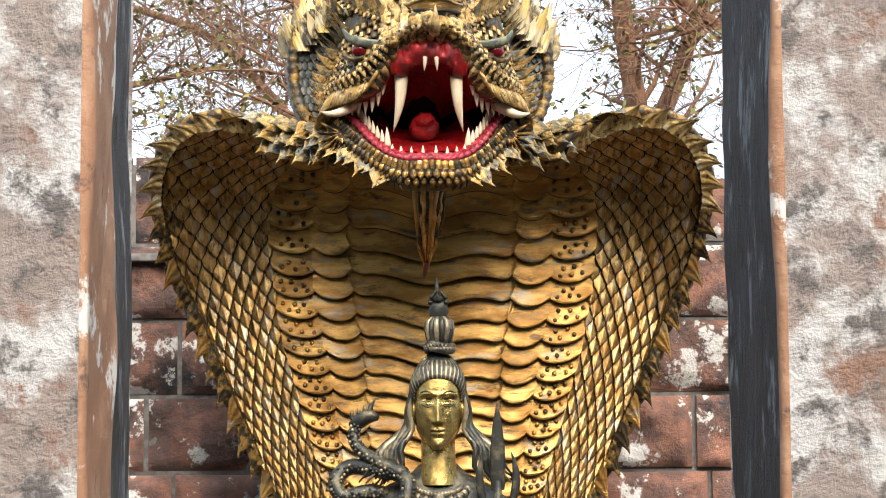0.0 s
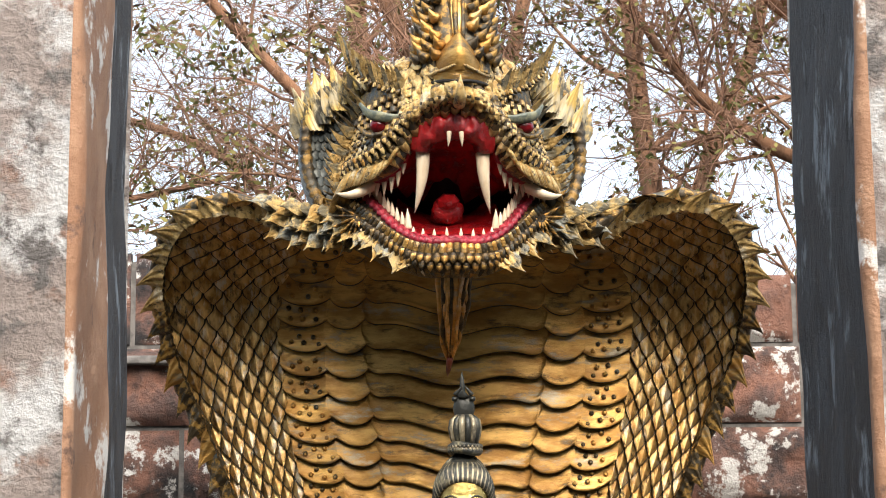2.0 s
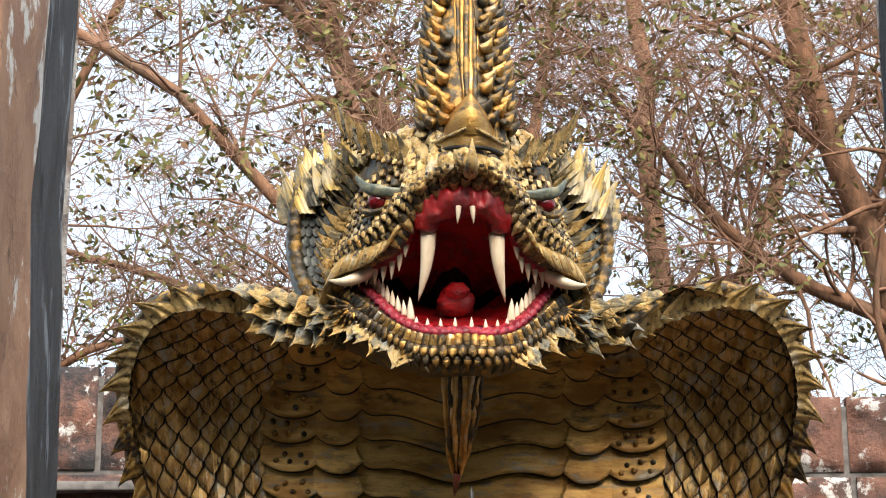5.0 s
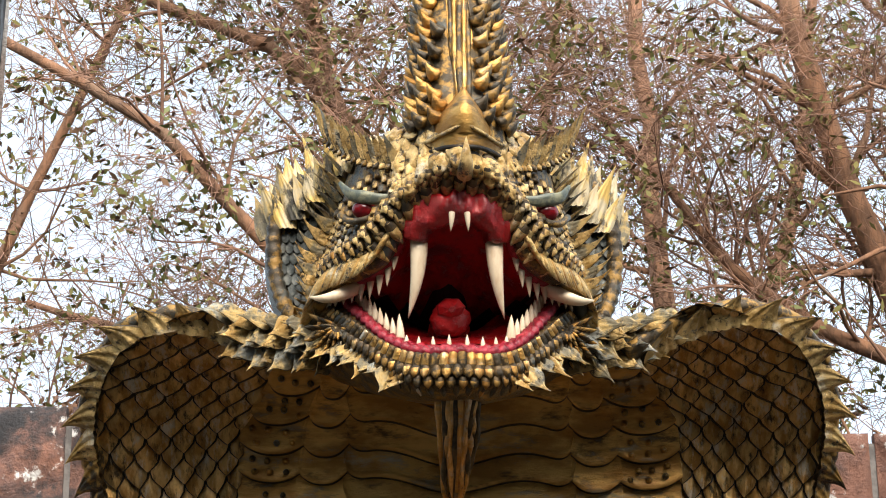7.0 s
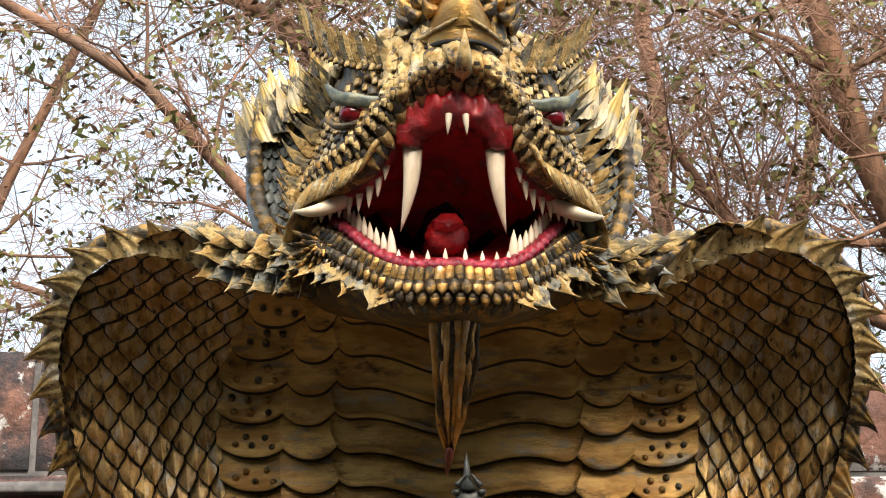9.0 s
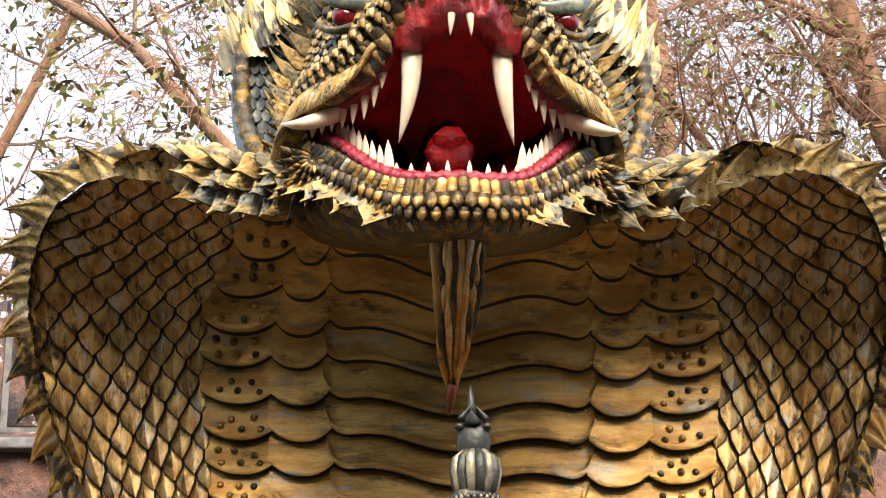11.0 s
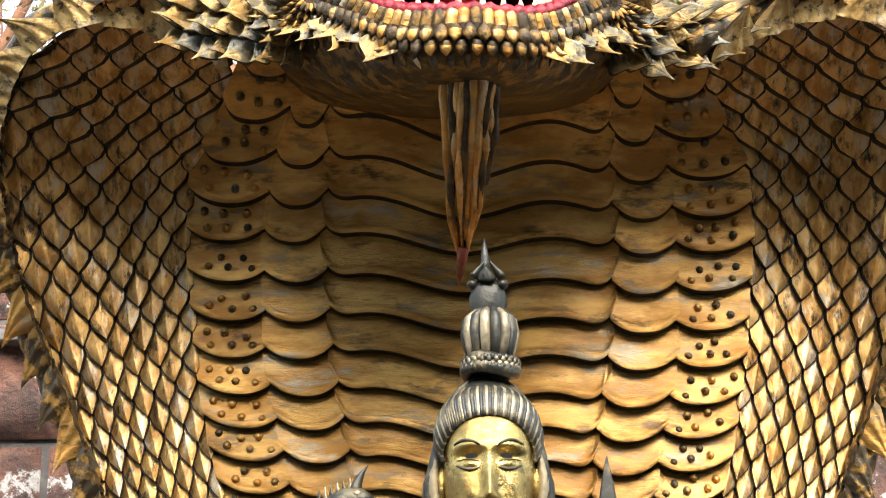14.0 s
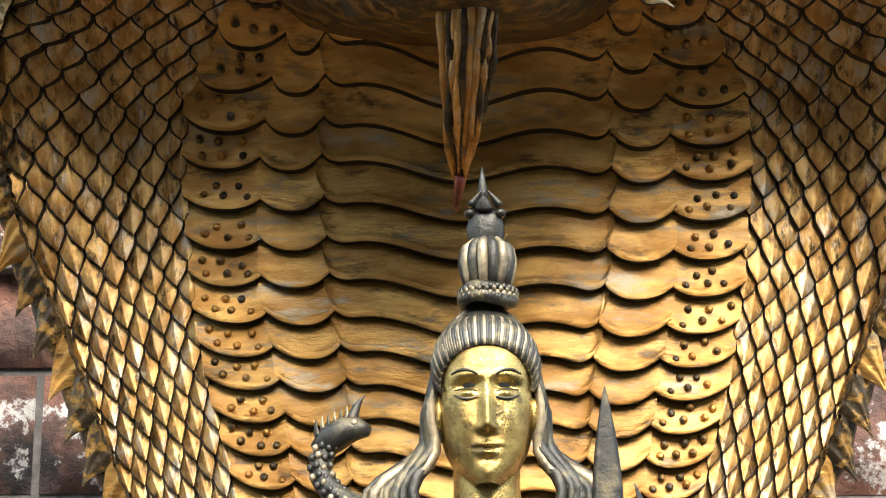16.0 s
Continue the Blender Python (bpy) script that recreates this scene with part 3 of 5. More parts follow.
def build_head_scales():
    rnd = random.Random(17)
    # keeled plates that hang over the upper lip, broad over the arch and slim down the cheeks
    for k in range(41):
        q = -0.97 + 1.94 * k / 40
        p, nn, d = sheet_frame(UPPER, q, 0.080)
        mid = 1 - smooth(0.25, 0.65, abs(q))
        part("lip_plate", Shape().add(*spike_scale(p + nn * (0.014 + 0.008 * (k % 2)), nn, d, 0.062 + 0.026 * mid, 0.034 + 0.013 * mid, 0.25, 0.55, 0.10)), [GOLD_PALE, PATINA], head)
    # small thorns between them, then a rope of scales from the snout down beside the lip
    for row, (v, count, length, width, lift) in enumerate(((0.135, 38, 0.050, 0.034, 0.8), (0.175, 46, 0.040, 0.030, 0.5), (0.205, 48, 0.036, 0.028, 0.4))):
        for k in range(count):
            q = -0.96 + 1.92 * (k + 0.5 * (row % 2)) / (count - 0.5)
            p, nn, d = sheet_frame(UPPER, q, v)
            part("head_scale", Shape().add(*spike_scale(p + nn * (0.010 + 0.006 * row), nn, d, length, width, lift, 0.6, 0.06)), [GOLD_PALE if abs(q) < 0.5 or k % 3 else GOLD, PATINA], head)
    # blocky small scales on the cheeks and round the eyes
    for row in range(9):
        v = 0.240 + 0.030 * row
        count = 46
        for k in range(count):
            q = -0.96 + 1.92 * (k + 0.5 * (row % 2)) / (count - 0.5)
            a = abs(q)
            if a < 0.22 or (0.30 < a < 0.48 and 0.30 < v < 0.40):
                continue
            p, nn, d = sheet_frame(UPPER, q, v)
            d = d + Vector((math.copysign(0.6 * a, q), 0, 0.0))
            sz = rnd.uniform(0.026, 0.036)
            part("head_scale", Shape().add(*spike_scale(p + nn * 0.006, nn, d, sz * 1.25, sz, rnd.uniform(0.4, 0.8), 0.5, 0.22)), [GOLD_PALE if rnd.random() < 0.62 else GOLD_DARK, PATINA], head)
    # large smooth lumps over snout and forehead
    for row in range(8):
        v = 0.23 + 0.062 * row
        reach = 0.20 + 0.10 * smooth(0.25, 0.45, v) + 0.2 * smooth(0.5, 0.65, v)
        count = 7 + row
        for k in range(count):
            q = reach * (2 * (k + 0.5 * (row % 2)) / (count - 0.5) - 1) + rnd.uniform(-0.01, 0.01)
            p, nn, d = sheet_frame(UPPER, q, v)
            sz = rnd.uniform(0.062, 0.088)
            d = d + Vector((math.copysign(0.6, q) * rnd.uniform(0, 1), 0, 0.2 * rnd.uniform(-1, 1)))
            part("head_scale", Shape().add(*pebble(p, nn, d, sz * 1.15, sz * 0.85, sz * rnd.uniform(0.26, 0.42), k * 3.3 + row)), [GOLD_PALE, PATINA], head)
    # flat flame leaves swept back over the temples
    for side in (-1, 1):
        for k in range(16):
            a, v = 0.50 + 0.34 * (k % 8) / 7, 0.50 + 0.12 * (k // 8) + 0.01 * (k % 3)
            p, nn, d = sheet_frame(UPPER, side * a, v)
            up = Vector((side * 0.55, -0.1, 0.8 - 0.9 * (a - 0.5)))
            part("head_scale", leaf(p, up, nn.cross(up), nn, rnd.uniform(0.08, 0.12), 0.026, 0.03), [FRILL if k % 3 else GOLD_PALE, PATINA], head)


build_head_scales()

# the mouth
LOWER_LIP = [(0.0, -0.965, 2.945), (0.09, -0.95, 2.945), (0.16, -0.90, 2.97), (0.22, -0.84, 3.015), (0.27, -0.78, 3.075), (0.31, -0.71, 3.135), (0.345, -0.63, 3.19)]
JAW_MID = [(0.0, -0.985, 2.90), (0.10, -0.965, 2.90), (0.18, -0.905, 2.93), (0.25, -0.84, 2.985), (0.31, -0.77, 3.05), (0.36, -0.69, 3.11), (0.42, -0.6, 3.17)]
JAW_LOW = [(0.0, -0.95, 2.825), (0.10, -0.93, 2.83), (0.18, -0.87, 2.865), (0.26, -0.79, 2.93), (0.34, -0.69, 3.0), (0.41, -0.6, 3.06), (0.47, -0.52, 3.11)]
JAW_BACK = [(0.0, -0.72, 2.83), (0.10, -0.70, 2.835), (0.18, -0.66, 2.86), (0.26, -0.58, 2.90), (0.34, -0.5, 2.96), (0.42, -0.42, 3.03), (0.48, -0.36, 3.1)]
JAW_NECK = [(0.0, -0.15, 3.0), (0.10, -0.15, 3.0), (0.2, -0.15, 3.01), (0.28, -0.15, 3.02), (0.36, -0.14, 3.04), (0.42, -0.12, 3.08), (0.46, -0.1, 3.12)]
JAW = [along(c, 33) for c in (LOWER_LIP, JAW_MID, JAW_LOW, JAW_BACK, JAW_NECK)]
jaw = part("lower_jaw", Shape().add(*grid(lambda u, v: sheet_point(JAW, 2 * u - 1, v), 56, 24)), GOLD_DARK, naga, "dark gold lower jaw")


def build_mouth():
    up = [sheet_point(UPPER, q, 0.0) for q in (-0.86 + 1.72 * k / 40 for k in range(41))]
    low = [sheet_point(JAW, q, 0.0) for q in (0.99 - 1.98 * k / 40 for k in range(41))]
    loop = up + low
    mid = Vector((X0, -0.45, 3.17))
    steps = [(1.0, 0.0), (0.93, 0.05), (0.88, 0.14), (0.80, 0.25), (0.62, 0.40), (0.4, 0.50), (0.02, 0.52)]
    verts, faces, slots = [], [], []
    n = len(loop)
    for f, back in steps:
        for k, p in enumerate(loop):
            q = Vector((mid.x + (p.x - mid.x) * f, p.y + back * (1.0 if p.y < -0.7 else 0.75), mid.z + (p.z - mid.z) * f))
            q += Vector((0, 0, 1)) * 0.010 * math.sin(k * 1.3) * (1 - f)
            verts.append(q)
    sh = Shape()
    for j in range(len(steps) - 1):
        fs = [(j * n + k, j * n + (k + 1) % n, (j + 1) * n + (k + 1) % n, (j + 1) * n + k) for k in range(n)]
        sh.add(verts if j == 0 else [], [], 0)
        sh.f.extend(fs)
        # near black from the third ring inwards; red reaches further above z 3.24
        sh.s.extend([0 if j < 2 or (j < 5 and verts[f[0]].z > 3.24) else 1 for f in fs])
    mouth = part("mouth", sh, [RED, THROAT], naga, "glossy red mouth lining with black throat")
    # swollen wrinkled red palate round the fang roots
    arch = along([(X0 + a, y, z) for a, y, z in ((-0.132, -0.92, 3.330), (-0.124, -0.945, 3.37), (-0.072, -0.985, 3.405), (0.0, -1.0, 3.412), (0.072, -0.985, 3.405), (0.124, -0.945, 3.37), (0.132, -0.92, 3.330))], 40)
    pv, pf = tube(arch, [0.044 + 0.016 * math.sin(math.pi * k / 39) for k in range(40)], 30, 1.0)
    pv = [Vector(p) + Vector((0, -1, 0.3)) * (0.020 * noise.noise(Vector(p) * 20) + 0.022 * noise.noise(Vector((p[0] * 70, p[1] * 18, p[2] * 18)))) for p in pv]
    part("palate", Shape().add(pv, pf), RED, mouth)
    for side in (-1, 1):
        ridge = along([(X0 + side * a, y + 0.035, z - 0.012) for a, y, z in LIP[2:8]], 20)
        part("upper_gum", Shape().add(*tube(ridge, [0.026 - 0.0005 * k + 0.004 * math.sin(k * 2.2) for k in range(20)], 8)), GUM, mouth)
    gum = along([(X0 - a, y + 0.030, z + 0.006) for a, y, z in reversed(LOWER_LIP)] + [(X0 + a, y + 0.030, z + 0.006) for a, y, z in LOWER_LIP[1:]], 70)
    part("lower_gum", Shape().add(*tube(gum, [0.024 + 0.004 * math.sin(k * 2.4) for k in range(70)], 8)), GUM, mouth)
    rim = along([(X0 - a, y - 0.008, z - 0.004) for a, y, z in reversed(LOWER_LIP)] + [(X0 + a, y - 0.008, z - 0.004) for a, y, z in LOWER_LIP[1:]], 120)
    part("lower_gum", Shape().add(*tube(rim, [0.016 + 0.005 * math.sin(k * 1.6) for k in range(120)], 9)), GUM, mouth)
    # floor of the mouth, and the tongue with its faceted tip
    part("mouth_floor", Shape().add(*grid(lambda u, v: (X0 + (2 * u - 1) * (0.26 - 0.06 * v), -0.92 + 0.45 * v + 0.25 * (2 * u - 1) ** 2 * (1 - v), 2.975 + 0.16 * v + 0.08 * (2 * u - 1) ** 2 + 0.01 * noise.noise(Vector((u * 6, v * 6, 0)))), 20, 12)), RED, mouth)
    tongue = Shape().add(*tube(along([(X0, -0.45, 3.06), (X0 - 0.005, -0.58, 3.085), (X0 - 0.008, -0.69, 3.118)], 6), [0.075, 0.074, 0.074, 0.073, 0.07, 0.05], 14, 0.8, True, (1, 0, 0.1)))
    tongue.add(*blob((X0 - 0.008, -0.70, 3.118), (0.068, 0.058, 0.058), 16, 10, 0.15, 4))
    part("tongue", tongue, RED, mouth, "bulbous red tongue")
    cap = Shape().add(*tube([(X0 - 0.008, -0.72, 3.150), (X0 - 0.008, -0.755, 3.142), (X0 - 0.008, -0.780, 3.132), (X0 - 0.008, -0.795, 3.126)], [0.052, 0.046, 0.026, 0.010], 7, 0.75, True, (1, 0, 0.15)))
    part("tongue_tip", cap, RED, mouth, "faceted red tongue tip", False)

    def fang(name, base, tip, bend, width, flat=0.8):
        b, t = Vector(base), Vector(tip)
        pts = [b.lerp(t, k / 9) + Vector(bend) * math.sin(math.pi * k / 9) for k in range(10)]
        part(name, Shape().add(*tube(pts, [width * (1 - 0.25 * k / 9 - 0.74 * (k / 9) ** 2.2) for k in range(10)], 10, flat)), IVORY, mouth)
    for side in (-1, 1):
        fang("fang", (X0 + side * 0.122, -0.915, 3.325), (X0 + side * 0.155, -0.875, 3.072), (side * -0.010, -0.02, 0), 0.030)
        fang("tusk", (X0 + side * 0.315, -0.725, 3.222), (X0 + side * 0.475, -0.715, 3.188), (side * 0.010, -0.045, -0.034), 0.031)
        fang("incisor", (X0 + side * 0.024, -1.045, 3.375), (X0 + side * 0.028, -1.04, 3.312), (0, -0.005, 0), 0.0105)
        for k in range(9):
            p = sheet_point(UPPER, side * (0.40 + 0.052 * k), 0.0) + Vector((-side * 0.012, 0.03, -0.015))
            h = (0.055, 0.075, 0.08, 0.075, 0.07, 0.065, 0.06, 0.05, 0.045)[k]
            fang("upper_tooth", p, p + Vector((side * 0.004, 0.0, -h)), (0, -0.004, 0), 0.0125)
        for k in range(9):
            q = 0.42 + 0.064 * k
            p = sheet_point(JAW, side * q, 0.0) + Vector((-side * 0.022, 0.028, 0.016))
            h = (0.088, 0.062, 0.062, 0.064, 0.066, 0.066, 0.060, 0.055, 0.045)[k]
            fang("lower_tooth", p, p + Vector((side * 0.004, 0, h)), (0, -0.003, 0), 0.0125 if k else 0.016)
        for k in range(4):
            p = sheet_point(JAW, side * (0.05 + 0.088 * k), 0.0) + Vector((0, 0.03, 0.016))
            fang("lower_tooth", p, p + Vector((0, 0, 0.046 - 0.004 * k)), (0, -0.002, 0), 0.0095)


build_mouth()


def build_jaw_scales():
    rnd = random.Random(5)
    for row, (v, count, length, width, lift, blunt) in enumerate(((0.245, 46, 0.056, 0.036, 0.10, 0.30), (0.34, 42, 0.046, 0.038, 0.9, 0.04), (0.42, 40, 0.036, 0.034, 0.9, 0.04), (0.49, 36, 0.040, 0.022, 0.9, 0.02))):
        for k in range(count):
            q = -0.97 + 1.94 * (k + 0.5 * (row % 2)) / (count - 0.5)
            p, n, d = sheet_frame(JAW, q, v)
            mat = GOLD if rnd.random() < 0.35 and abs(q) < 0.5 else (GOLD_DARK if rnd.random() < 0.8 else GOLD_SCALE)
            part("jaw_plate", Shape().add(*spike_scale(p + n * 0.008, n, d if row == 0 else Vector((0, 0, -1)), length * (1 - 0.2 * abs(q)), width * (1 - 0.2 * abs(q)), lift, 0.5, blunt)), [mat, PATINA], jaw)
    for side in (-1, 1):
        # ruffled leaves that hang under the jaw, from the chin to the neck
        for k in range(13):
            q = 0.30 + 0.70 * k / 12
            p, n, d = sheet_frame(JAW, side * q, 0.50)
            down = Vector((side * (0.10 + 0.45 * q) + 0.2 * math.sin(k * 2.1), -0.22, -1.0))
            sh = leaf(p + n * 0.004 + Vector((0, 0, 0.03)), down, Vector((1, 0.5 * side * math.cos(k * 2.4), 0.25 * side)), (0, -1, 0.1), 0.085 + 0.03 * math.sin(k * 1.9) + 0.02 * q, 0.040 + 0.012 * math.sin(k * 2.6), 0.05, side * 0.03, 0.008, 1.7, 10, 10, 0.45)
            part("jaw_frill", sh, [FRILL if k % 4 else GOLD_PALE, PATINA], jaw)
        for k in range(10):
            p, n, d = sheet_frame(JAW, side * (0.32 + 0.66 * k / 9), 0.45)
            part("jaw_frill", Shape().add(*hook(p + n * 0.01, (side * 0.3, -0.6, -0.8), (side * 0.3, -0.1, 0.3), 0.05, 0.014, 0.6, 6, 6)), GOLD_DARK, jaw)
        # combed gill frills at the corners of the jaw
        for ring in range(5):
            for k in range(11):
                a = math.radians(150 + 22 * k)
                r = 0.026 + 0.019 * ring
                c = Vector((X0 + side * 0.380, -0.715 + 0.014 * ring, 3.085))
                p = c + Vector((side * r * math.cos(a) * -0.85, 0.10 * r, r * math.sin(a)))
                part("gill_scale", Shape().add(*spike_scale(p, (side * 0.35, -1, 0.1), (p - c), 0.036, 0.016, 0.8, 0.7, 0.1)), [GOLD_DARK if (k + ring) % 3 else GOLD, PATINA], jaw)
        # long pale leaves that sweep from the jaw out to the rim of the hood
        for row in range(3):
            for k in range(8):
                t = k / 7
                p = Vector((X0 + side * (0.40 + 0.28 * t + 0.02 * row), -0.50 + 0.05 * t - 0.015 * row, 3.04 + 0.045 * row + 0.05 * t))
                out = Vector((side * (0.55 + 0.25 * t), -0.35, -0.75 + 0.25 * row + 0.2 * t + 0.2 * math.sin(k * 2.2)))
                sh = leaf(p, out, Vector((0.4 * side, 0.1, 0.9)), (0, -1, 0.25), rnd.uniform(0.10, 0.15), rnd.uniform(0.036, 0.052), 0.06, -0.03, 0.008, 1.6, 10, 10, 0.3)
                part("jaw_frill", sh, [(FRILL, GOLD_PALE, FRILL)[(k + row) % 3], PATINA], jaw)


build_jaw_scales()


RUST = material("red_brown_paint", (0.26, 0.055, 0.03), (0.14, 0.04, 0.02), 20, (0.4, 0.6), (0.4, 0.6), 0.1, 0.3, 60)


def build_beard():
    rnd = random.Random(2)
    beard = Shape().add(*tube([(X0 - 0.02 * t, -0.80 + 0.42 * t ** 1.5, 2.85 - 0.33 * t) for t in (0, 0.25, 0.5, 0.75, 1.0)], [0.046, 0.04, 0.032, 0.022, 0.008], 10, 0.6), 1)
    for k in range(24):
        ang = math.radians(-80 + 160 * (k % 12) / 11 + rnd.uniform(-9, 9))
        inner = 0.8 if k > 11 else 1.0
        end = 0.45 + 0.55 * rnd.random() if abs(ang) > 0.5 or k > 11 else rnd.uniform(0.85, 1.0)
        pts = []
        for i in range(13):
            t = end * i / 12
            pinch = inner * (1 - 0.35 * t - 0.45 * smooth(0.7, 1.0, t)) * (1 + 0.10 * math.sin(8 * t + k))
            pts.append((X0 - 0.02 * t + 0.066 * math.sin(ang) * pinch, -0.80 + 0.42 * t ** 1.5 - 0.050 * math.cos(ang) * pinch, 2.85 - 0.335 * t))
        beard.add(*tube(pts, [0.0118 * (1 + 0.25 * math.sin(i * 1.3 + k) - 0.75 * (i / 12) ** 4) for i in range(13)], 6), (0, 2, 1)[k % 3])
    part("beard", beard, [GOLD, PATINA, GOLD_SCALE], naga, "hanging gold strands of the chin beard")
    tip = [(X0 - 0.022 - 0.004 * k, -0.43 + 0.03 * k, 2.535 - 0.024 * k) for k in range(4)]
    part("beard_tip", Shape().add(*tube(tip, [0.014, 0.014, 0.011, 0.002], 7)), RUST, naga, "red-brown beard tip")


build_beard()


LID = material("grey_green_lid_paint", (0.10, 0.12, 0.10), (0.26, 0.26, 0.17), 22, (0.45, 0.62), (0.35, 0.5), 0.2, 0.3, 60)


def build_eyes_and_brows():
    rnd = random.Random(9)
    for side in (-1, 1):
        p, n, d = sheet_frame(UPPER, side * 0.405, 0.35)
        c = p + n * 0.022
        part("eye", Shape().add(*blob(c, (0.040, 0.034, 0.032), 20, 14)), EYE_RED, head, "glossy dark red eye")
        lid = along([c + Vector((-side * 0.105, -0.055, 0.030)), c + Vector((-side * 0.045, -0.048, 0.022)), c + Vector((0.0, -0.042, 0.030)), c + Vector((side * 0.045, -0.022, 0.045)), c + Vector((side * 0.08, 0.005, 0.095))], 14)
        part("eyelid", Shape().add(*tube(lid, [0.003 + 0.019 * math.sin(math.pi * (k + 1) / 15) for k in range(14)], 10, 0.42, True, (0, -0.4, 1))), LID, head, "grey-green upper eyelid")
        under = along([c + Vector((-side * 0.06, -0.03, 0.0)), c + Vector((-side * 0.02, -0.025, -0.035)), c + Vector((side * 0.04, 0.0, -0.04)), c + Vector((side * 0.075, 0.03, -0.005))], 12)
        part("eyelid", Shape().add(*tube(under, [0.012] * 12, 7)), GOLD_DARK, head)
        # feathered eyebrow sweeping up and back
        line = along([(X0 + side * 0.20, -0.93, 3.60), (X0 + side * 0.28, -0.84, 3.64), (X0 + side * 0.36, -0.74, 3.71), (X0 + side * 0.42, -0.64, 3.80)], 15)
        part("eyebrow", Shape().add(*tube(line, [0.022 - 0.001 * k for k in range(15)], 7)), GOLD_DARK, head)
        for k, q in enumerate(line):
            part("brow_feather", leaf(q + Vector((0, -0.012, -0.030)), (side * 0.30, -0.25, 0.85), (1, 0.3 * side, -0.35 * side), (side * -0.2, -1, 0.2), 0.095 + 0.002 * k, 0.015, 0.030, side * 0.02, 0.0, 2.0, 6, 6), [GOLD_PALE if k % 3 else FRILL, PATINA], head)
            part("brow_feather", Shape().add(*spike_scale(q + Vector((0, -0.022, -0.040)), (0, -1, 0.2), (side * 0.6, 0, -0.8), 0.036, 0.026, 0.6, 0.6, 0.1)), [GOLD_DARK if k % 2 else GOLD_PALE, PATINA], head)
        # flames on the crown
        for k in range(15):
            q = Vector((X0 + side * (0.34 + 0.016 * k), -0.56 + 0.012 * k - 0.03 * (k % 2), 3.67 - 0.012 * k))
            long = rnd.uniform(0.11, 0.16) + (0.08 if k in (6, 11, 14) else 0)
            sh = leaf(q, (side * (0.10 + 0.02 * k), -0.05, 1.0), (1, 0.4 * side * (k % 3 - 1), 0), (0, -1, 0.1), long, 0.036, 0.02, side * 0.02, 0.005, 1.7)
            part("crown_flame", sh, [FLAME if k % 4 else FRILL, PATINA], head)


FLAME = material("pale_yellow_flame_paint", (0.72, 0.50, 0.15), (0.60, 0.53, 0.36), 12, (0.42, 0.6), (0.35, 0.5), 0.2, 0.5, 40,
                 (0.07, 0.065, 0.05), 16, (0.50, 0.62), (1, 1, 0.5), 0.15, 0.01)
build_eyes_and_brows()


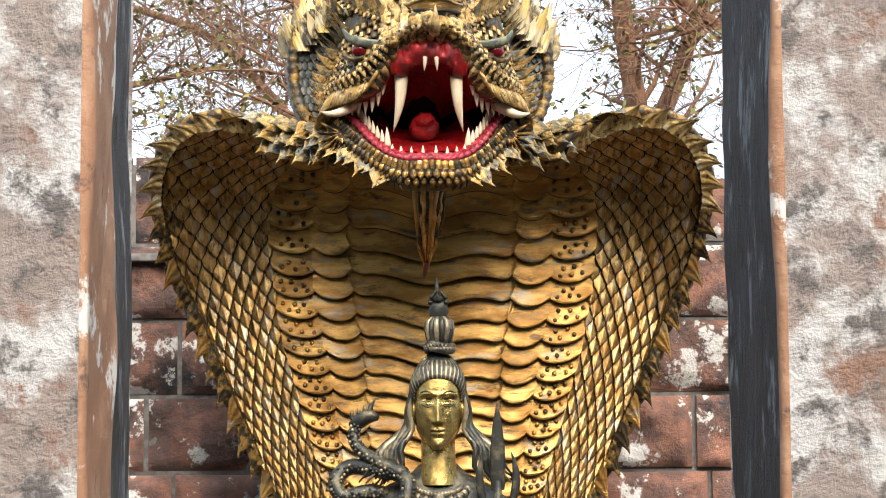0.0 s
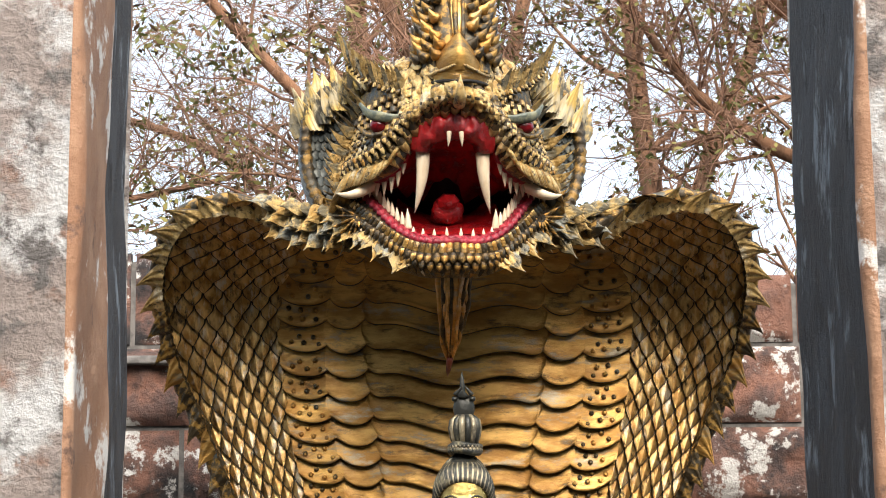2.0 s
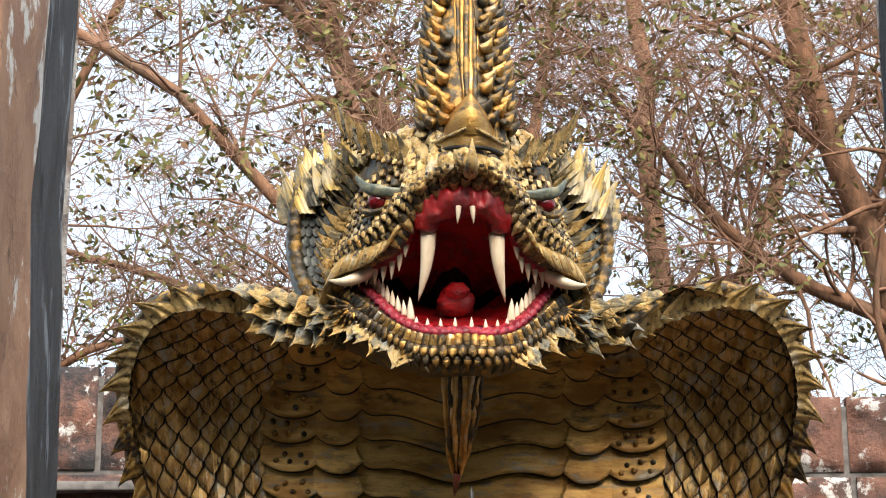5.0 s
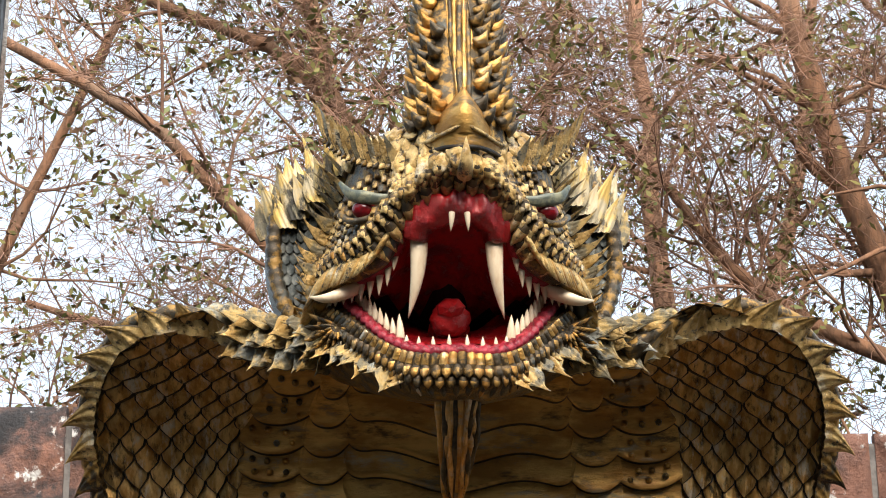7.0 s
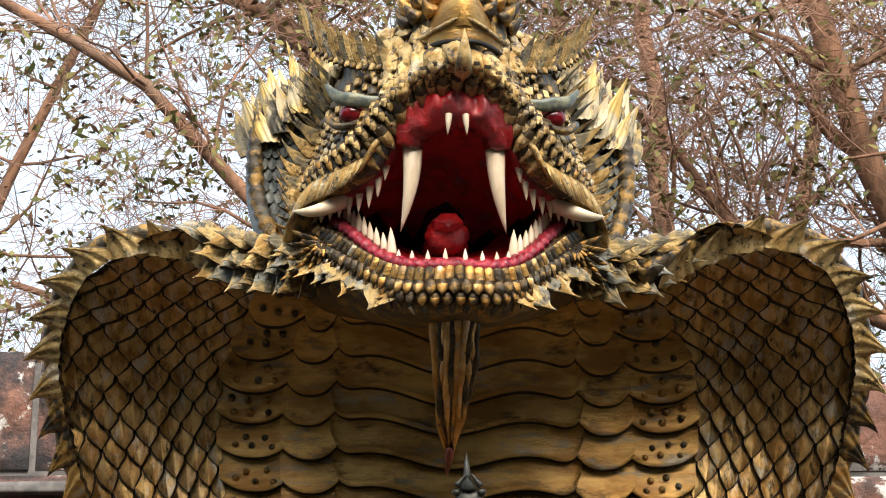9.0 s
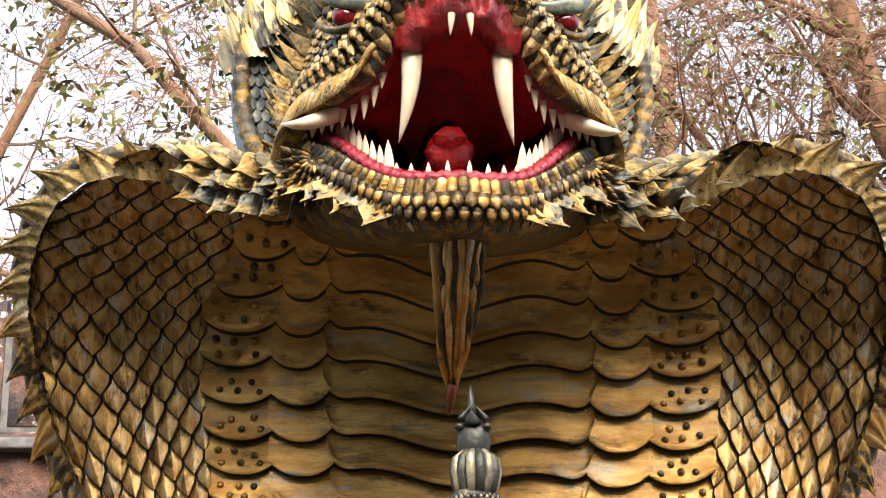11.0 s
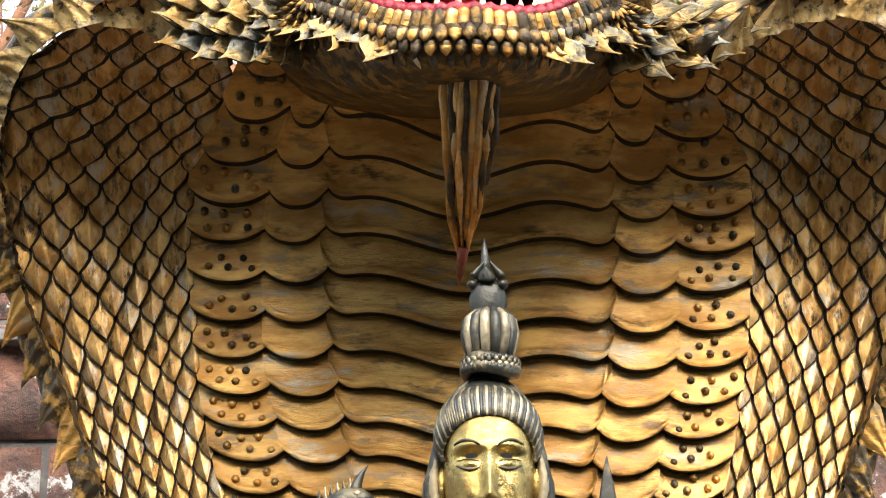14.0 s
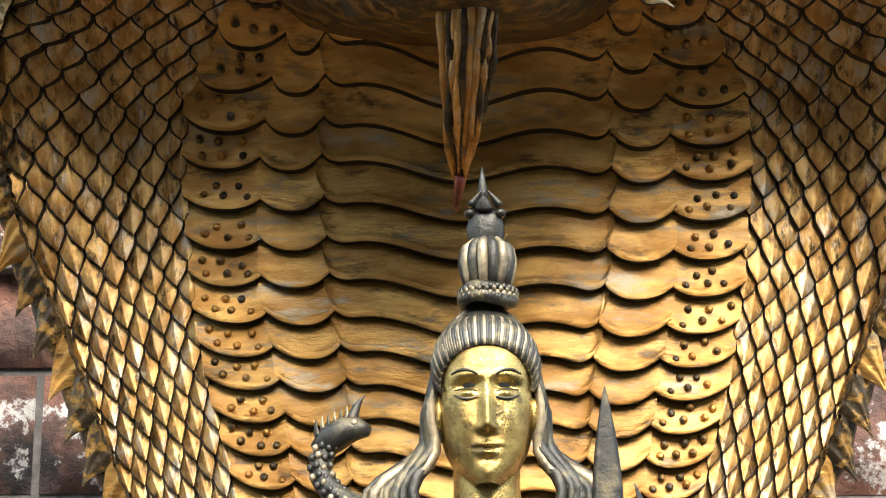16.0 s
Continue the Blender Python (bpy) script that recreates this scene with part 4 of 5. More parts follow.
def build_ears():
    rnd = random.Random(12)
    for side in (-1, 1):
        c, u_ax, v_ax = Vector((X0 + side * 0.478, -0.47, 3.41)), Vector((side * 0.122, 0.06, 0.0)), Vector((side * 0.02, 0.03, 0.275))
        nrm = Vector((side * -0.25, -1.0, 0.05)).normalized()

        def disc(r, a, lift=0.0):
            return c + u_ax * r * math.cos(a) + v_ax * r * math.sin(a) - nrm * (0.05 * (1 - r * r)) + nrm * lift
        sh = Shape().add(*grid(lambda u, v: disc(0.02 + 0.98 * v, 2 * math.pi * u), 36, 6, True))
        sh.add(*grid(lambda u, v: disc(1.0, 2 * math.pi * u, -0.12 * v), 36, 2, True))
        ear = part("ear", sh, GREY_SCALE, head, "blue-grey fan ear with ribbed rim")
        ring = [disc(1.0, 2 * math.pi * k / 120, 0.012) for k in range(121)]
        part("ear_rim", Shape().add(*tube(ring, [0.024 + 0.0035 * (k % 3) for k in range(121)], 10, 1.0, False)), GOLD_DARK, ear, "dark gold scaly ear rim")
        inner = [disc(0.86, 2 * math.pi * k / 60, 0.008) for k in range(61)]
        part("ear_rim", Shape().add(*tube(inner, [0.009] * 61, 6, 1.0, False)), GOLD_DARK, ear)
        for row in range(11):
            for col in range(7):
                x = -0.72 + 0.24 * (col + 0.5 * (row % 2))
                z = 0.76 - 0.145 * row
                if x * x + z * z > 0.66:
                    continue
                p = c + u_ax * x + v_ax * z - nrm * (0.05 * (1 - x * x - z * z)) + nrm * 0.004
                pts = []
                for k in range(7):
                    a = math.pi * k / 6
                    pts.append(p + u_ax * 0.125 * math.cos(a) - v_ax * 0.105 * math.sin(a) + nrm * 0.016)
                for k in range(7):
                    a = math.pi * k / 6
                    pts.append(p + u_ax * 0.135 * math.cos(a) - v_ax * 0.115 * math.sin(a) - nrm * 0.004)
                top = len(pts)
                pts.append(p + v_ax * 0.10 + nrm * 0.002)
                mid = len(pts)
                pts.append(p - v_ax * 0.02 + nrm * 0.012)
                fc = [(k, k + 1, mid) for k in range(6)] + [(6, top, mid), (top, 0, mid)] + [(k, k + 1, 8 + k, 7 + k) for k in range(6)]
                part("ear_scale", Shape().add(pts, fc, [0] * 8 + [1] * 6), [GREY_SCALE, GROOVE], ear)
        # curled barbs over the inner side of the ear, and flames behind it
        for k in range(9):
            t = k / 8
            p = Vector((X0 + side * (0.38 + 0.05 * math.sin(t * 3)), -0.60 + 0.06 * t, 3.46 - 0.30 * t))
            part("ear_barb", leaf(p, (side * 0.9, -0.45, -0.35 - 0.2 * t), (0.1, -0.3, 1), (0, -1, 0.5), 0.125, 0.026, 0.05, 0.06, 0.004, 1.8), [GOLD_PALE if k % 2 else FRILL, PATINA], ear)
            p2 = Vector((X0 + side * (0.44 + 0.02 * t), -0.56 + 0.04 * t, 3.36 - 0.22 * t))
            part("ear_barb", Shape().add(*hook(p2, (side * 0.8, -0.5, -0.5), (side * 0.1, -0.1, 0.5), 0.085, 0.018, 0.5, 7, 6)), GOLD_PALE if k % 3 == 0 else GOLD_DARK, ear)
        for k in range(9):
            t = k / 8
            a = math.radians(30 + 105 * t)
            p = disc(1.02, a, -0.06)
            part("crown_flame", leaf(p - Vector((0, 0, 0.05)), (side * (0.25 - 0.3 * t), 0.05, 1.0), (1, 0, 0), (0, -1, 0.1), rnd.uniform(0.09, 0.17) + 0.04 * (1 - t), rnd.uniform(0.034, 0.05), 0.02, side * 0.02, 0.006, 1.7), [FLAME if k % 3 else FRILL, PATINA], ear)


build_ears()


def build_crest():
    rnd = random.Random(6)
    horn = Shape().add(*tube([(X0 + 0.01, -1.14, 3.465), (X0 + 0.01, -1.20, 3.49), (X0 + 0.01, -1.21, 3.525), (X0 + 0.01, -1.212, 3.57)], [0.026, 0.022, 0.013, 0.001], 9))
    part("nose_horn", horn, GOLD_PALE, head, "small pale pointed nose horn")

    def shaft(u, v):
        a = 2 * math.pi * u
        z = 3.62 + 1.05 * v
        w = 0.150 - 0.055 * v - 0.04 * v * v
        return X0 + 0.01 + w * math.cos(a), -0.97 + 0.18 * v + w * 0.9 * math.sin(a), z
    crest = part("crest", Shape().add(*grid(shaft, 28, 20, True)), GOLD_DARK, head, "tall dark crest with gold strands and barbs")
    for k in range(9):
        x = X0 + 0.01 + 0.050 * (k - 4) / 4
        pts = []
        for i in range(12):
            t = i / 11
            w = 1 - 0.25 * t
            pts.append((x * w + (1 - w) * X0 + 0.006 * math.sin(5 * t + k), -1.09 + 0.16 * t + 0.25 * abs(k - 4) * 0.04, 3.73 + 0.75 * t))
        part("crest_strand", Shape().add(*tube(pts, [0.011 * (1 + 0.25 * math.sin(i * 1.7 + k) - 0.6 * (i / 11) ** 2) for i in range(12)], 6)), GOLD if k % 2 else GOLD_DARK, crest)
    for row in range(25):
        for k in range(6):
            for side in (-1, 1):
                t = row / 24
                a = math.radians(-80 + 24 * k + rnd.uniform(-5, 5) + (15 if row % 2 else 0))
                w = 0.150 - 0.055 * t - 0.04 * t * t
                p = Vector((X0 + 0.01 + side * w * math.cos(a), -0.97 + 0.18 * t + w * 0.9 * math.sin(a), 3.68 + 1.0 * t))
                if side * (p.x - X0) < 0.052:
                    continue
                part("crest_barb", Shape().add(*hook(p, (side * 0.55, -0.7 + 0.2 * k, 0.1), (0, 0, 0.65), 0.044, 0.030, 0.85, 5, 6)), GOLD if rnd.random() < 0.35 else GOLD_DARK, crest)

    def petal(cx, cy, z0, h, w, lean, bulge):
        def fn(u, v):
            q = 2 * u - 1
            ww = w * (math.sin(math.pi * (0.5 + 0.5 * v)) ** 0.62 * (1 - 0.0 * v)) * (1 + 0.25 * math.sin(math.pi * v))
            return cx + q * ww, cy - bulge * math.cos(q * 1.35) * math.sin(math.pi * (0.25 + 0.6 * v)) - lean * v + 0.05 * q * q - 0.006 * (1 - abs(q)), z0 + h * v
        return grid(fn, 14, 12)
    part("crest_petal", Shape().add(*petal(X0 + 0.01, -1.10, 3.60, 0.17, 0.082, -0.01, 0.095)), GOLD, crest, "smooth gold lotus petal")
    pv, pf = petal(X0 + 0.01, -1.10, 3.60, 0.17, 0.082, -0.01, 0.095)
    border = [Vector(pv[15 * j]) for j in range(13)] + [Vector(pv[15 * j + 14]) for j in range(12, -1, -1)]
    part("petal_border", Shape().add(*tube([p + Vector((0, -0.004, 0)) for p in border], [0.007] * 26, 6)), GOLD_DARK, crest)
    for side in (-1, 1):
        part("crest_petal", Shape().add(*petal(X0 + 0.01 + side * 0.085, -1.01, 3.60, 0.10, 0.05, -0.02, 0.05)), GREY_SCALE, crest)

    def collar(u, v):
        q = 2 * u - 1
        return X0 + 0.01 + 0.145 * q, -1.15 + 0.17 * q * q - 0.02 * v, 3.555 + 0.02 * abs(q) + v * (0.075 - 0.06 * abs(q) ** 0.7 + 0.03 * abs(q) ** 6)
    part("crest_petal", Shape().add(*grid(collar, 20, 5)), GOLD, crest)
    part("petal_border", Shape().add(*tube([Vector(collar(k / 24, 1.0)) + Vector((0, -0.005, 0)) for k in range(25)], [0.007] * 25, 6)), GOLD_PALE, crest)
    part("petal_border", Shape().add(*tube([Vector(collar(k / 24, 0.0)) + Vector((0, -0.004, 0)) for k in range(25)], [0.008] * 25, 6)), GROOVE, crest)


build_crest()

# a thick combed lip that rolls from the fangs out round the tusks
def build_lip_rolls():
    for side in (-1, 1):
        roll = along([(X0 + side * a, y - 0.02, z + 0.012) for a, y, z in LIP[3:]], 40)
        part("lip_roll", Shape().add(*tube(roll, [0.024 + 0.016 * math.sin(math.pi * k / 39) for k in range(40)], 10)), GOLD_DARK, head)
        for k in range(1, 39):
            r = 0.027 + 0.017 * math.sin(math.pi * k / 39)
            strand = [roll[k] + Vector((side * 0.010 * i, -r * math.sin(math.radians(20 + 30 * i)), r * math.cos(math.radians(20 + 30 * i)))) for i in range(6)]
            strand[-1] += Vector((side * 0.008, -0.004, -0.014))
            part("lip_plate", Shape().add(*tube(strand, [0.005, 0.0085, 0.010, 0.0095, 0.007, 0.001], 6)), GOLD_PALE if k % 4 else GOLD, head)


build_lip_rolls()

# the whole head looks a little aside
TURN = pose(X0, -0.95, 0, 0, 0, 4.5) @ pose(-X0, 0.95, 0)
for ob in naga.children:
    if ob.name.split(".")[0] in ("head", "lower_jaw", "mouth"):
        ob.matrix_basis = TURN
# ---- the stone wall behind ----
def build_wall():
    rnd = random.Random(11)
    for name, x_lo, x_hi, y0, top in (("wall_left", -9.0, -0.6, 0.92, 3.24), ("wall_right", 0.6, 9.0, 1.05, 3.12)):
        core = Shape().add(*slab((x_lo, y0 + 0.03, -0.1), (x_hi, y0 + 0.5, top - 0.05), 0.02))
        wall = tagged(part(name, core, MORTAR, smooth=False), "wall of rough red-brown cast stone blocks spotted with white lichen", "wall", kind="structure")
        z, row = -0.08, 0
        while z < top - 0.05:
            hgt = 0.405
            if z + hgt > top - 0.12:
                hgt = top - z
            x = x_lo + rnd.uniform(-0.3, 0)
            while x < x_hi:
                w = rnd.choice((0.45, 0.6, 0.8, 0.95, 0.36))
                if min(abs(x), abs(x + w)) < 3.2:
                    a, b = max(x, x_lo), min(x + w, x_hi)
                    if b - a > 0.08:
                        lo, hi = Vector((a + 0.013, y0 - rnd.uniform(0.0, 0.03), z + 0.012)), Vector((b - 0.013, y0 + 0.08, z + hgt - 0.012))
                        seed = rnd.uniform(0, 50)

                        def face(u, v):
                            e = min(u, 1 - u, v, 1 - v)
                            q = Vector((lo.x + (hi.x - lo.x) * u, 0, lo.z + (hi.z - lo.z) * v))
                            bulge = 0.042 * smooth(0.0, 0.12, e) + 0.022 * noise.noise(q * 16 + Vector((0, seed, 0))) * smooth(0, 0.06, e) + 0.045 * noise.noise(q * 5 + Vector((seed, 0, 0))) * smooth(0, 0.1, e)
                            return q.x, lo.y + 0.03 - bulge, q.z
                        sh = Shape().add(*grid(face, 16, 12))
                        sh.add(*grid(lambda u, v: (lo.x + (hi.x - lo.x) * u, lo.y + 0.03 + 0.06 * v, lo.z), 1, 1))
                        sh.add(*grid(lambda u, v: (lo.x + (hi.x - lo.x) * u, lo.y + 0.03 + 0.06 * v, hi.z), 1, 1))
                        sh.add(*grid(lambda u, v: (lo.x, lo.y + 0.03 + 0.06 * v, lo.z + (hi.z - lo.z) * u), 1, 1))
                        sh.add(*grid(lambda u, v: (hi.x, lo.y + 0.03 + 0.06 * v, lo.z + (hi.z - lo.z) * u), 1, 1))
                        part("stone_block", sh, BLOCK, wall)
                x += w
            z += hgt
            row += 1
        if name == "wall_left":
            ledge = Shape().add(*slab((x_lo, y0 - 0.10, 2.655), (x_hi, y0 + 0.02, 2.70), 0.012, 0.003, 5))
            part("ledge", ledge, MORTAR, wall, "thin grey stone ledge")


build_wall()


# ---- the trees ----
def build_tree(base, limbs, seed, twig_levels=4, leafy=0.12):
    """A tree whose trunk and main limbs follow the given lines; limbs: list of (points, radius)."""
    rnd = random.Random(seed)
    tree = tagged(new("tree"), "nearly bare tree with reddish-brown limbs and tangled thin twigs", "tree", "trees behind the wall")
    tree.location = base
    wood, twigs, leaves = Shape(), Shape(), Shape()
    b = Vector(base)

    def leaf_at(p, n):
        for _ in range(n):
            d = Vector((rnd.uniform(-1, 1), rnd.uniform(-1, 1), rnd.uniform(-1, 0.2))).normalized()
            e = d.cross(Vector((rnd.uniform(-1, 1), rnd.uniform(-1, 1), rnd.uniform(-1, 1)))).normalized()
            q = p + Vector((rnd.uniform(-1, 1), rnd.uniform(-1, 1), rnd.uniform(-1, 1))) * 0.05
            l, w = rnd.uniform(0.05, 0.10), rnd.uniform(0.011, 0.02)
            leaves.add([q, q + d * l * 0.5 + e * w, q + d * l, q + d * l * 0.5 - e * w], [(0, 1, 2, 3)], 0 if rnd.random() < 0.72 else 1)

    def branch(p, d, length, radius, level):
        n = 6 if level > 1 else 5
        pts, q, dd = [p], p.copy(), d.normalized()
        for k in range(n - 1):
            dd = (dd + Vector((rnd.uniform(-1, 1), rnd.uniform(-1, 1), rnd.uniform(-1, 1))) * 0.30 + Vector((0, 0, -0.10 if level <= 1 else 0.03))).normalized()
            q = q + dd * length / (n - 1)
            pts.append(q)
        rad = [radius * (1 - 0.75 * k / (n - 1)) for k in range(n)]
        (wood if radius > 0.016 else twigs).add(*tube(pts, rad, 7 if radius > 0.03 else (5 if radius > 0.012 else 3), 1.0, False))
        if level <= 0:
            if rnd.random() < leafy:
                leaf_at(pts[-1], rnd.randint(3, 7))
                leaf_at(pts[2], rnd.randint(1, 4))
            return
        kids = rnd.randint(3, 5)
        for k in range(kids):
            i = rnd.randint(1, n - 1)
            dirn = (pts[i] - pts[i - 1]).normalized()
            sidev = Vector((rnd.uniform(-1, 1), rnd.uniform(-0.7, 0.7), rnd.uniform(-0.8, 0.9)))
            branch(pts[i], dirn * 0.5 + sidev, length * rnd.uniform(0.5, 0.8), max(rad[i] * 0.55, 0.0033), level - 1)

    for points, radius in limbs:
        n = 14
        line = along([Vector(p) - b for p in points], n)
        line = [p + Vector((noise.noise(p * 1.7), noise.noise(p * 1.7 + Vector((9, 0, 0))), 0)) * 0.07 for p in line]
        rad = [radius * (1 - 0.6 * k / (n - 1)) for k in range(n)]
        wood.add(*tube(line, rad, 9, 1.0))
        for k in range(2, n):
            for _ in range(3 if k > 4 else 2):
                dirn = (line[k] - line[k - 1]).normalized()
                sidev = Vector((rnd.uniform(-1, 1), rnd.uniform(-0.6, 0.6), rnd.uniform(-0.6, 0.9)))
                if line[k].z + b.z > 2.4:
                    branch(line[k], dirn * 0.6 + sidev, rnd.uniform(0.7, 1.5), rad[k] * 0.35, twig_levels - 1)
    part("trunk", wood, BARK, tree)
    tagged(part("twig_tangle", twigs, TWIG, tree), kind="stuff")
    if leaves.v:
        tagged(part("crown", leaves, [LEAF, LEAF_DRY], tree), kind="stuff")


build_tree((3.3, 5.2, 0), [([(3.3, 5.2, 0), (3.2, 5.2, 2.5), (3.0, 5.2, 4.4), (2.6, 5.0, 5.6), (2.2, 4.9, 7.2)], 0.17),
                           ([(3.05, 5.2, 4.2), (3.3, 5.0, 5.6), (3.6, 4.9, 7.6)], 0.10),
                           ([(3.0, 5.2, 4.4), (2.0, 5.0, 4.9), (1.1, 4.8, 5.9)], 0.06)], 21)
build_tree((2.2, 8.0, 0), [([(2.2, 8.0, 0), (2.1, 8.0, 3.0), (1.7, 8.0, 5.5), (1.6, 8.2, 8.6)], 0.15),
                           ([(1.9, 8.0, 4.2), (2.8, 8.2, 6.5), (3.2, 8.2, 9.0)], 0.09)], 22, 3, 0.4)
build_tree((-0.4, 9.5, 0), [([(-0.4, 9.5, 0), (-0.45, 9.5, 4.0), (-0.9, 9.5, 7.0), (-1.4, 9.3, 9.5)], 0.17),
                            ([(-0.45, 9.5, 4.2), (0.6, 9.3, 6.5), (1.0, 9.0, 9.0)], 0.09),
                            ([(-0.5, 9.5, 3.6), (-2.0, 9.0, 5.4), (-3.6, 8.8, 6.0)], 0.07)], 23, 3, 0.4)
build_tree((-0.7, 4.4, 0), [([(-0.7, 4.4, 0), (-0.6, 4.4, 3.0), (-0.85, 4.0, 4.5), (-1.4, 3.75, 5.2), (-1.8, 3.6, 5.6), (-2.6, 3.4, 6.0)], 0.075),
                            ([(-0.65, 4.4, 3.4), (-0.2, 4.3, 4.8), (0.3, 4.2, 6.4)], 0.06)], 24, 4, 0.12)
build_tree((-4.4, 7.5, 0), [([(-4.4, 7.5, 0), (-4.2, 7.4, 3.5), (-3.4, 7.2, 6.0), (-2.4, 7.0, 8.2)], 0.08),
                            ([(-4.2, 7.4, 3.6), (-3.0, 7.2, 4.6), (-1.8, 7.0, 4.9)], 0.05)], 25, 3, 0.4)
build_tree((-0.2, 6.2, 0), [([(-0.2, 6.2, 0), (-0.15, 6.2, 4.0), (-0.4, 6.1, 6.0), (-1.2, 6.0, 7.0), (-2.6, 5.9, 7.6)], 0.10),
                            ([(-0.3, 6.1, 5.6), (-1.0, 6.0, 7.2), (-1.3, 6.0, 8.2)], 0.06)], 27, 4, 0.25)
build_tree((5.2, 10.0, 0), [([(5.2, 10.0, 0), (5.0, 10.0, 4.0), (4.4, 10.0, 7.5), (4.2, 10.0, 10.5)], 0.18)], 26, 4, 0.2)


# ---- the bronze figure in front ----
def build_figure():
    cx, cy = 0.058, -0.78
    sh = Shape()

    def face(u, v):
        q = 1.15 - 2.25 * v
        p = 2.2 * u - 1.1
        w = curve([(-1.1, 0.03), (-1.0, 0.046), (-0.85, 0.064), (-0.6, 0.082), (-0.3, 0.094), (0.1, 0.103), (0.6, 0.102), (1.15, 0.09)], q)
        b = abs(p)
        y = 0.085 * math.sqrt(max(0.0, 1 - min(b, 1.0) ** 2.3)) + 0.020 - 0.02 * max(0, b - 1) * 10
        y -= 0.012 * smooth(0.6, 1.15, q)
        g = lambda x, s: math.exp(-(x / s) ** 2)  # noqa: E731
        y += g(p, 0.12) * (0.006 + 0.028 * smooth(0.48, -0.26, q)) * smooth(-0.40, -0.30, q) * (1 - smooth(0.40, 0.62, q))
        y += g(p, 0.20) * g(q + 0.27, 0.09) * 0.012 + g(b - 0.17, 0.07) * g(q + 0.30, 0.06) * 0.008
        y += g(q - 0.49 - 0.08 * b + 0.10 * b * b, 0.06) * g(b - 0.42, 0.34) * 0.010
        y -= g(b - 0.42, 0.26) * g(q - 0.33, 0.11) * 0.018
        y += g(b - 0.43, 0.19) * g(q - 0.25, 0.07) * 0.017
        y += g(p, 0.26) * g(q + 0.535, 0.040) * 0.010 + g(p, 0.22) * g(q + 0.655, 0.050) * 0.012 - g(p, 0.30) * g(q + 0.595, 0.020) * 0.010
        y -= g(p, 0.25) * g(q + 0.78, 0.06) * 0.006
        y += g(p, 0.26) * g(q + 0.95, 0.11) * 0.012 + g(b - 0.55, 0.25) * g(q + 0.15, 0.25) * 0.006
        return cx + p * w, cy - y, 1.84 + 0.15 * q
    sh.add(*grid(face, 56, 80), 0)
    # eye lines and eyebrows
    for side in (-1, 1):
        for q0, rad, bow in ((0.175, 0.0040, -0.05), (0.255, 0.0016, 0.03), (0.50, 0.0042, 0.07)):
            pts = []
            for k in range(10):
                b = 0.20 + 0.50 * k / 9 + (0.06 * k / 9 if q0 > 0.4 else 0)
                q = q0 + bow * math.sin(math.pi * k / 9) + 0.04 * k / 9
                x, y, z = face((side * b + 1.1) / 2.2, (1.15 - q) / 2.25)
                pts.append((x, y - 0.0015, z))
            sh.add(*tube(pts, [rad * (0.4 + 0.6 * math.sin(math.pi * (k + 0.5) / 10)) for k in range(10)], 6), 1)
    # skull under the hair, ears, neck
    sh.add(*blob((cx, cy + 0.03, 1.93), (0.118, 0.13, 0.17), 28, 18), 1)
    for side in (-1, 1):
        sh.add(*blob((cx + side * 0.107, cy + 0.0, 1.845), (0.014, 0.03, 0.05), 10, 8), 0)
    sh.add(*grid(lambda u, v: (cx + (0.064 + 0.025 * v ** 2 + 0.012 * (1 - v)) * math.cos(2 * math.pi * u), cy + 0.015 + (0.062 + 0.03 * v ** 2) * math.sin(2 * math.pi * u), 1.76 - 0.24 * v), 24, 10, True), 0)
    # combed hair: strands from the hairline to the top knot
    n = 60
    for k in range(n):
        a = math.radians(-8 + 196 * k / (n - 1))
        hx, hz = 0.104 * math.cos(a), 0.085 * math.sin(a) + 0.055
        start = Vector((cx + hx, cy - 0.055 - 0.045 * math.sin(a) ** 2, 1.84 + hz + 0.005))
        mid1 = Vector((cx + hx * 1.13, cy - 0.035 - 0.03 * math.sin(a), 1.88 + hz * 1.15 + 0.01))
        mid2 = Vector((cx + hx * 0.72, cy - 0.005, 2.055 + 0.02 * math.sin(a)))
        end = Vector((cx + hx * 0.22, cy + 0.01, 2.105))
        pts = along([start, mid1, mid2, end], 10)
        sh.add(*tube(pts, [0.005, 0.0068, 0.0075, 0.0075, 0.007, 0.0065, 0.006, 0.0055, 0.005, 0.004], 6), 2 if k % 3 == 0 else 1)
    # top knot: coil, fluted bun, small hooded snake with a spike
    for ring, (z, r) in enumerate(((2.112, 0.055), (2.132, 0.050))):
        pts = [(cx + 0.008 + r * math.cos(2 * math.pi * k / 28), cy + 0.01 + r * math.sin(2 * math.pi * k / 28), z + 0.006 * math.sin(4 * math.pi * k / 28)) for k in range(29)]
        sh.add(*tube(pts, [0.0165] * 29, 8, 1.0, False), 1)
    for k in range(14):
        a = 2 * math.pi * k / 14
        pts = [(cx + 0.008 + r * math.cos(a), cy + 0.01 + r * math.sin(a), z) for r, z in ((0.040, 2.13), (0.050, 2.17), (0.056, 2.205), (0.052, 2.235), (0.034, 2.252), (0.012, 2.256))]
        sh.add(*tube(pts, [0.010, 0.0125, 0.0135, 0.0125, 0.010, 0.005], 7), 2 if k % 2 == 0 else 1)
    for k in range(26):
        a = math.pi * (1.0 + k / 25)
        for m in range(2):
            sh.add(*blob((cx + 0.008 + 0.064 * math.cos(a), cy + 0.01 + 0.064 * math.sin(a), 2.112 + 0.016 * m + 0.005 * (k % 2)), (0.008, 0.008, 0.009), 6, 5), 2 if (k + m) % 2 else 1)
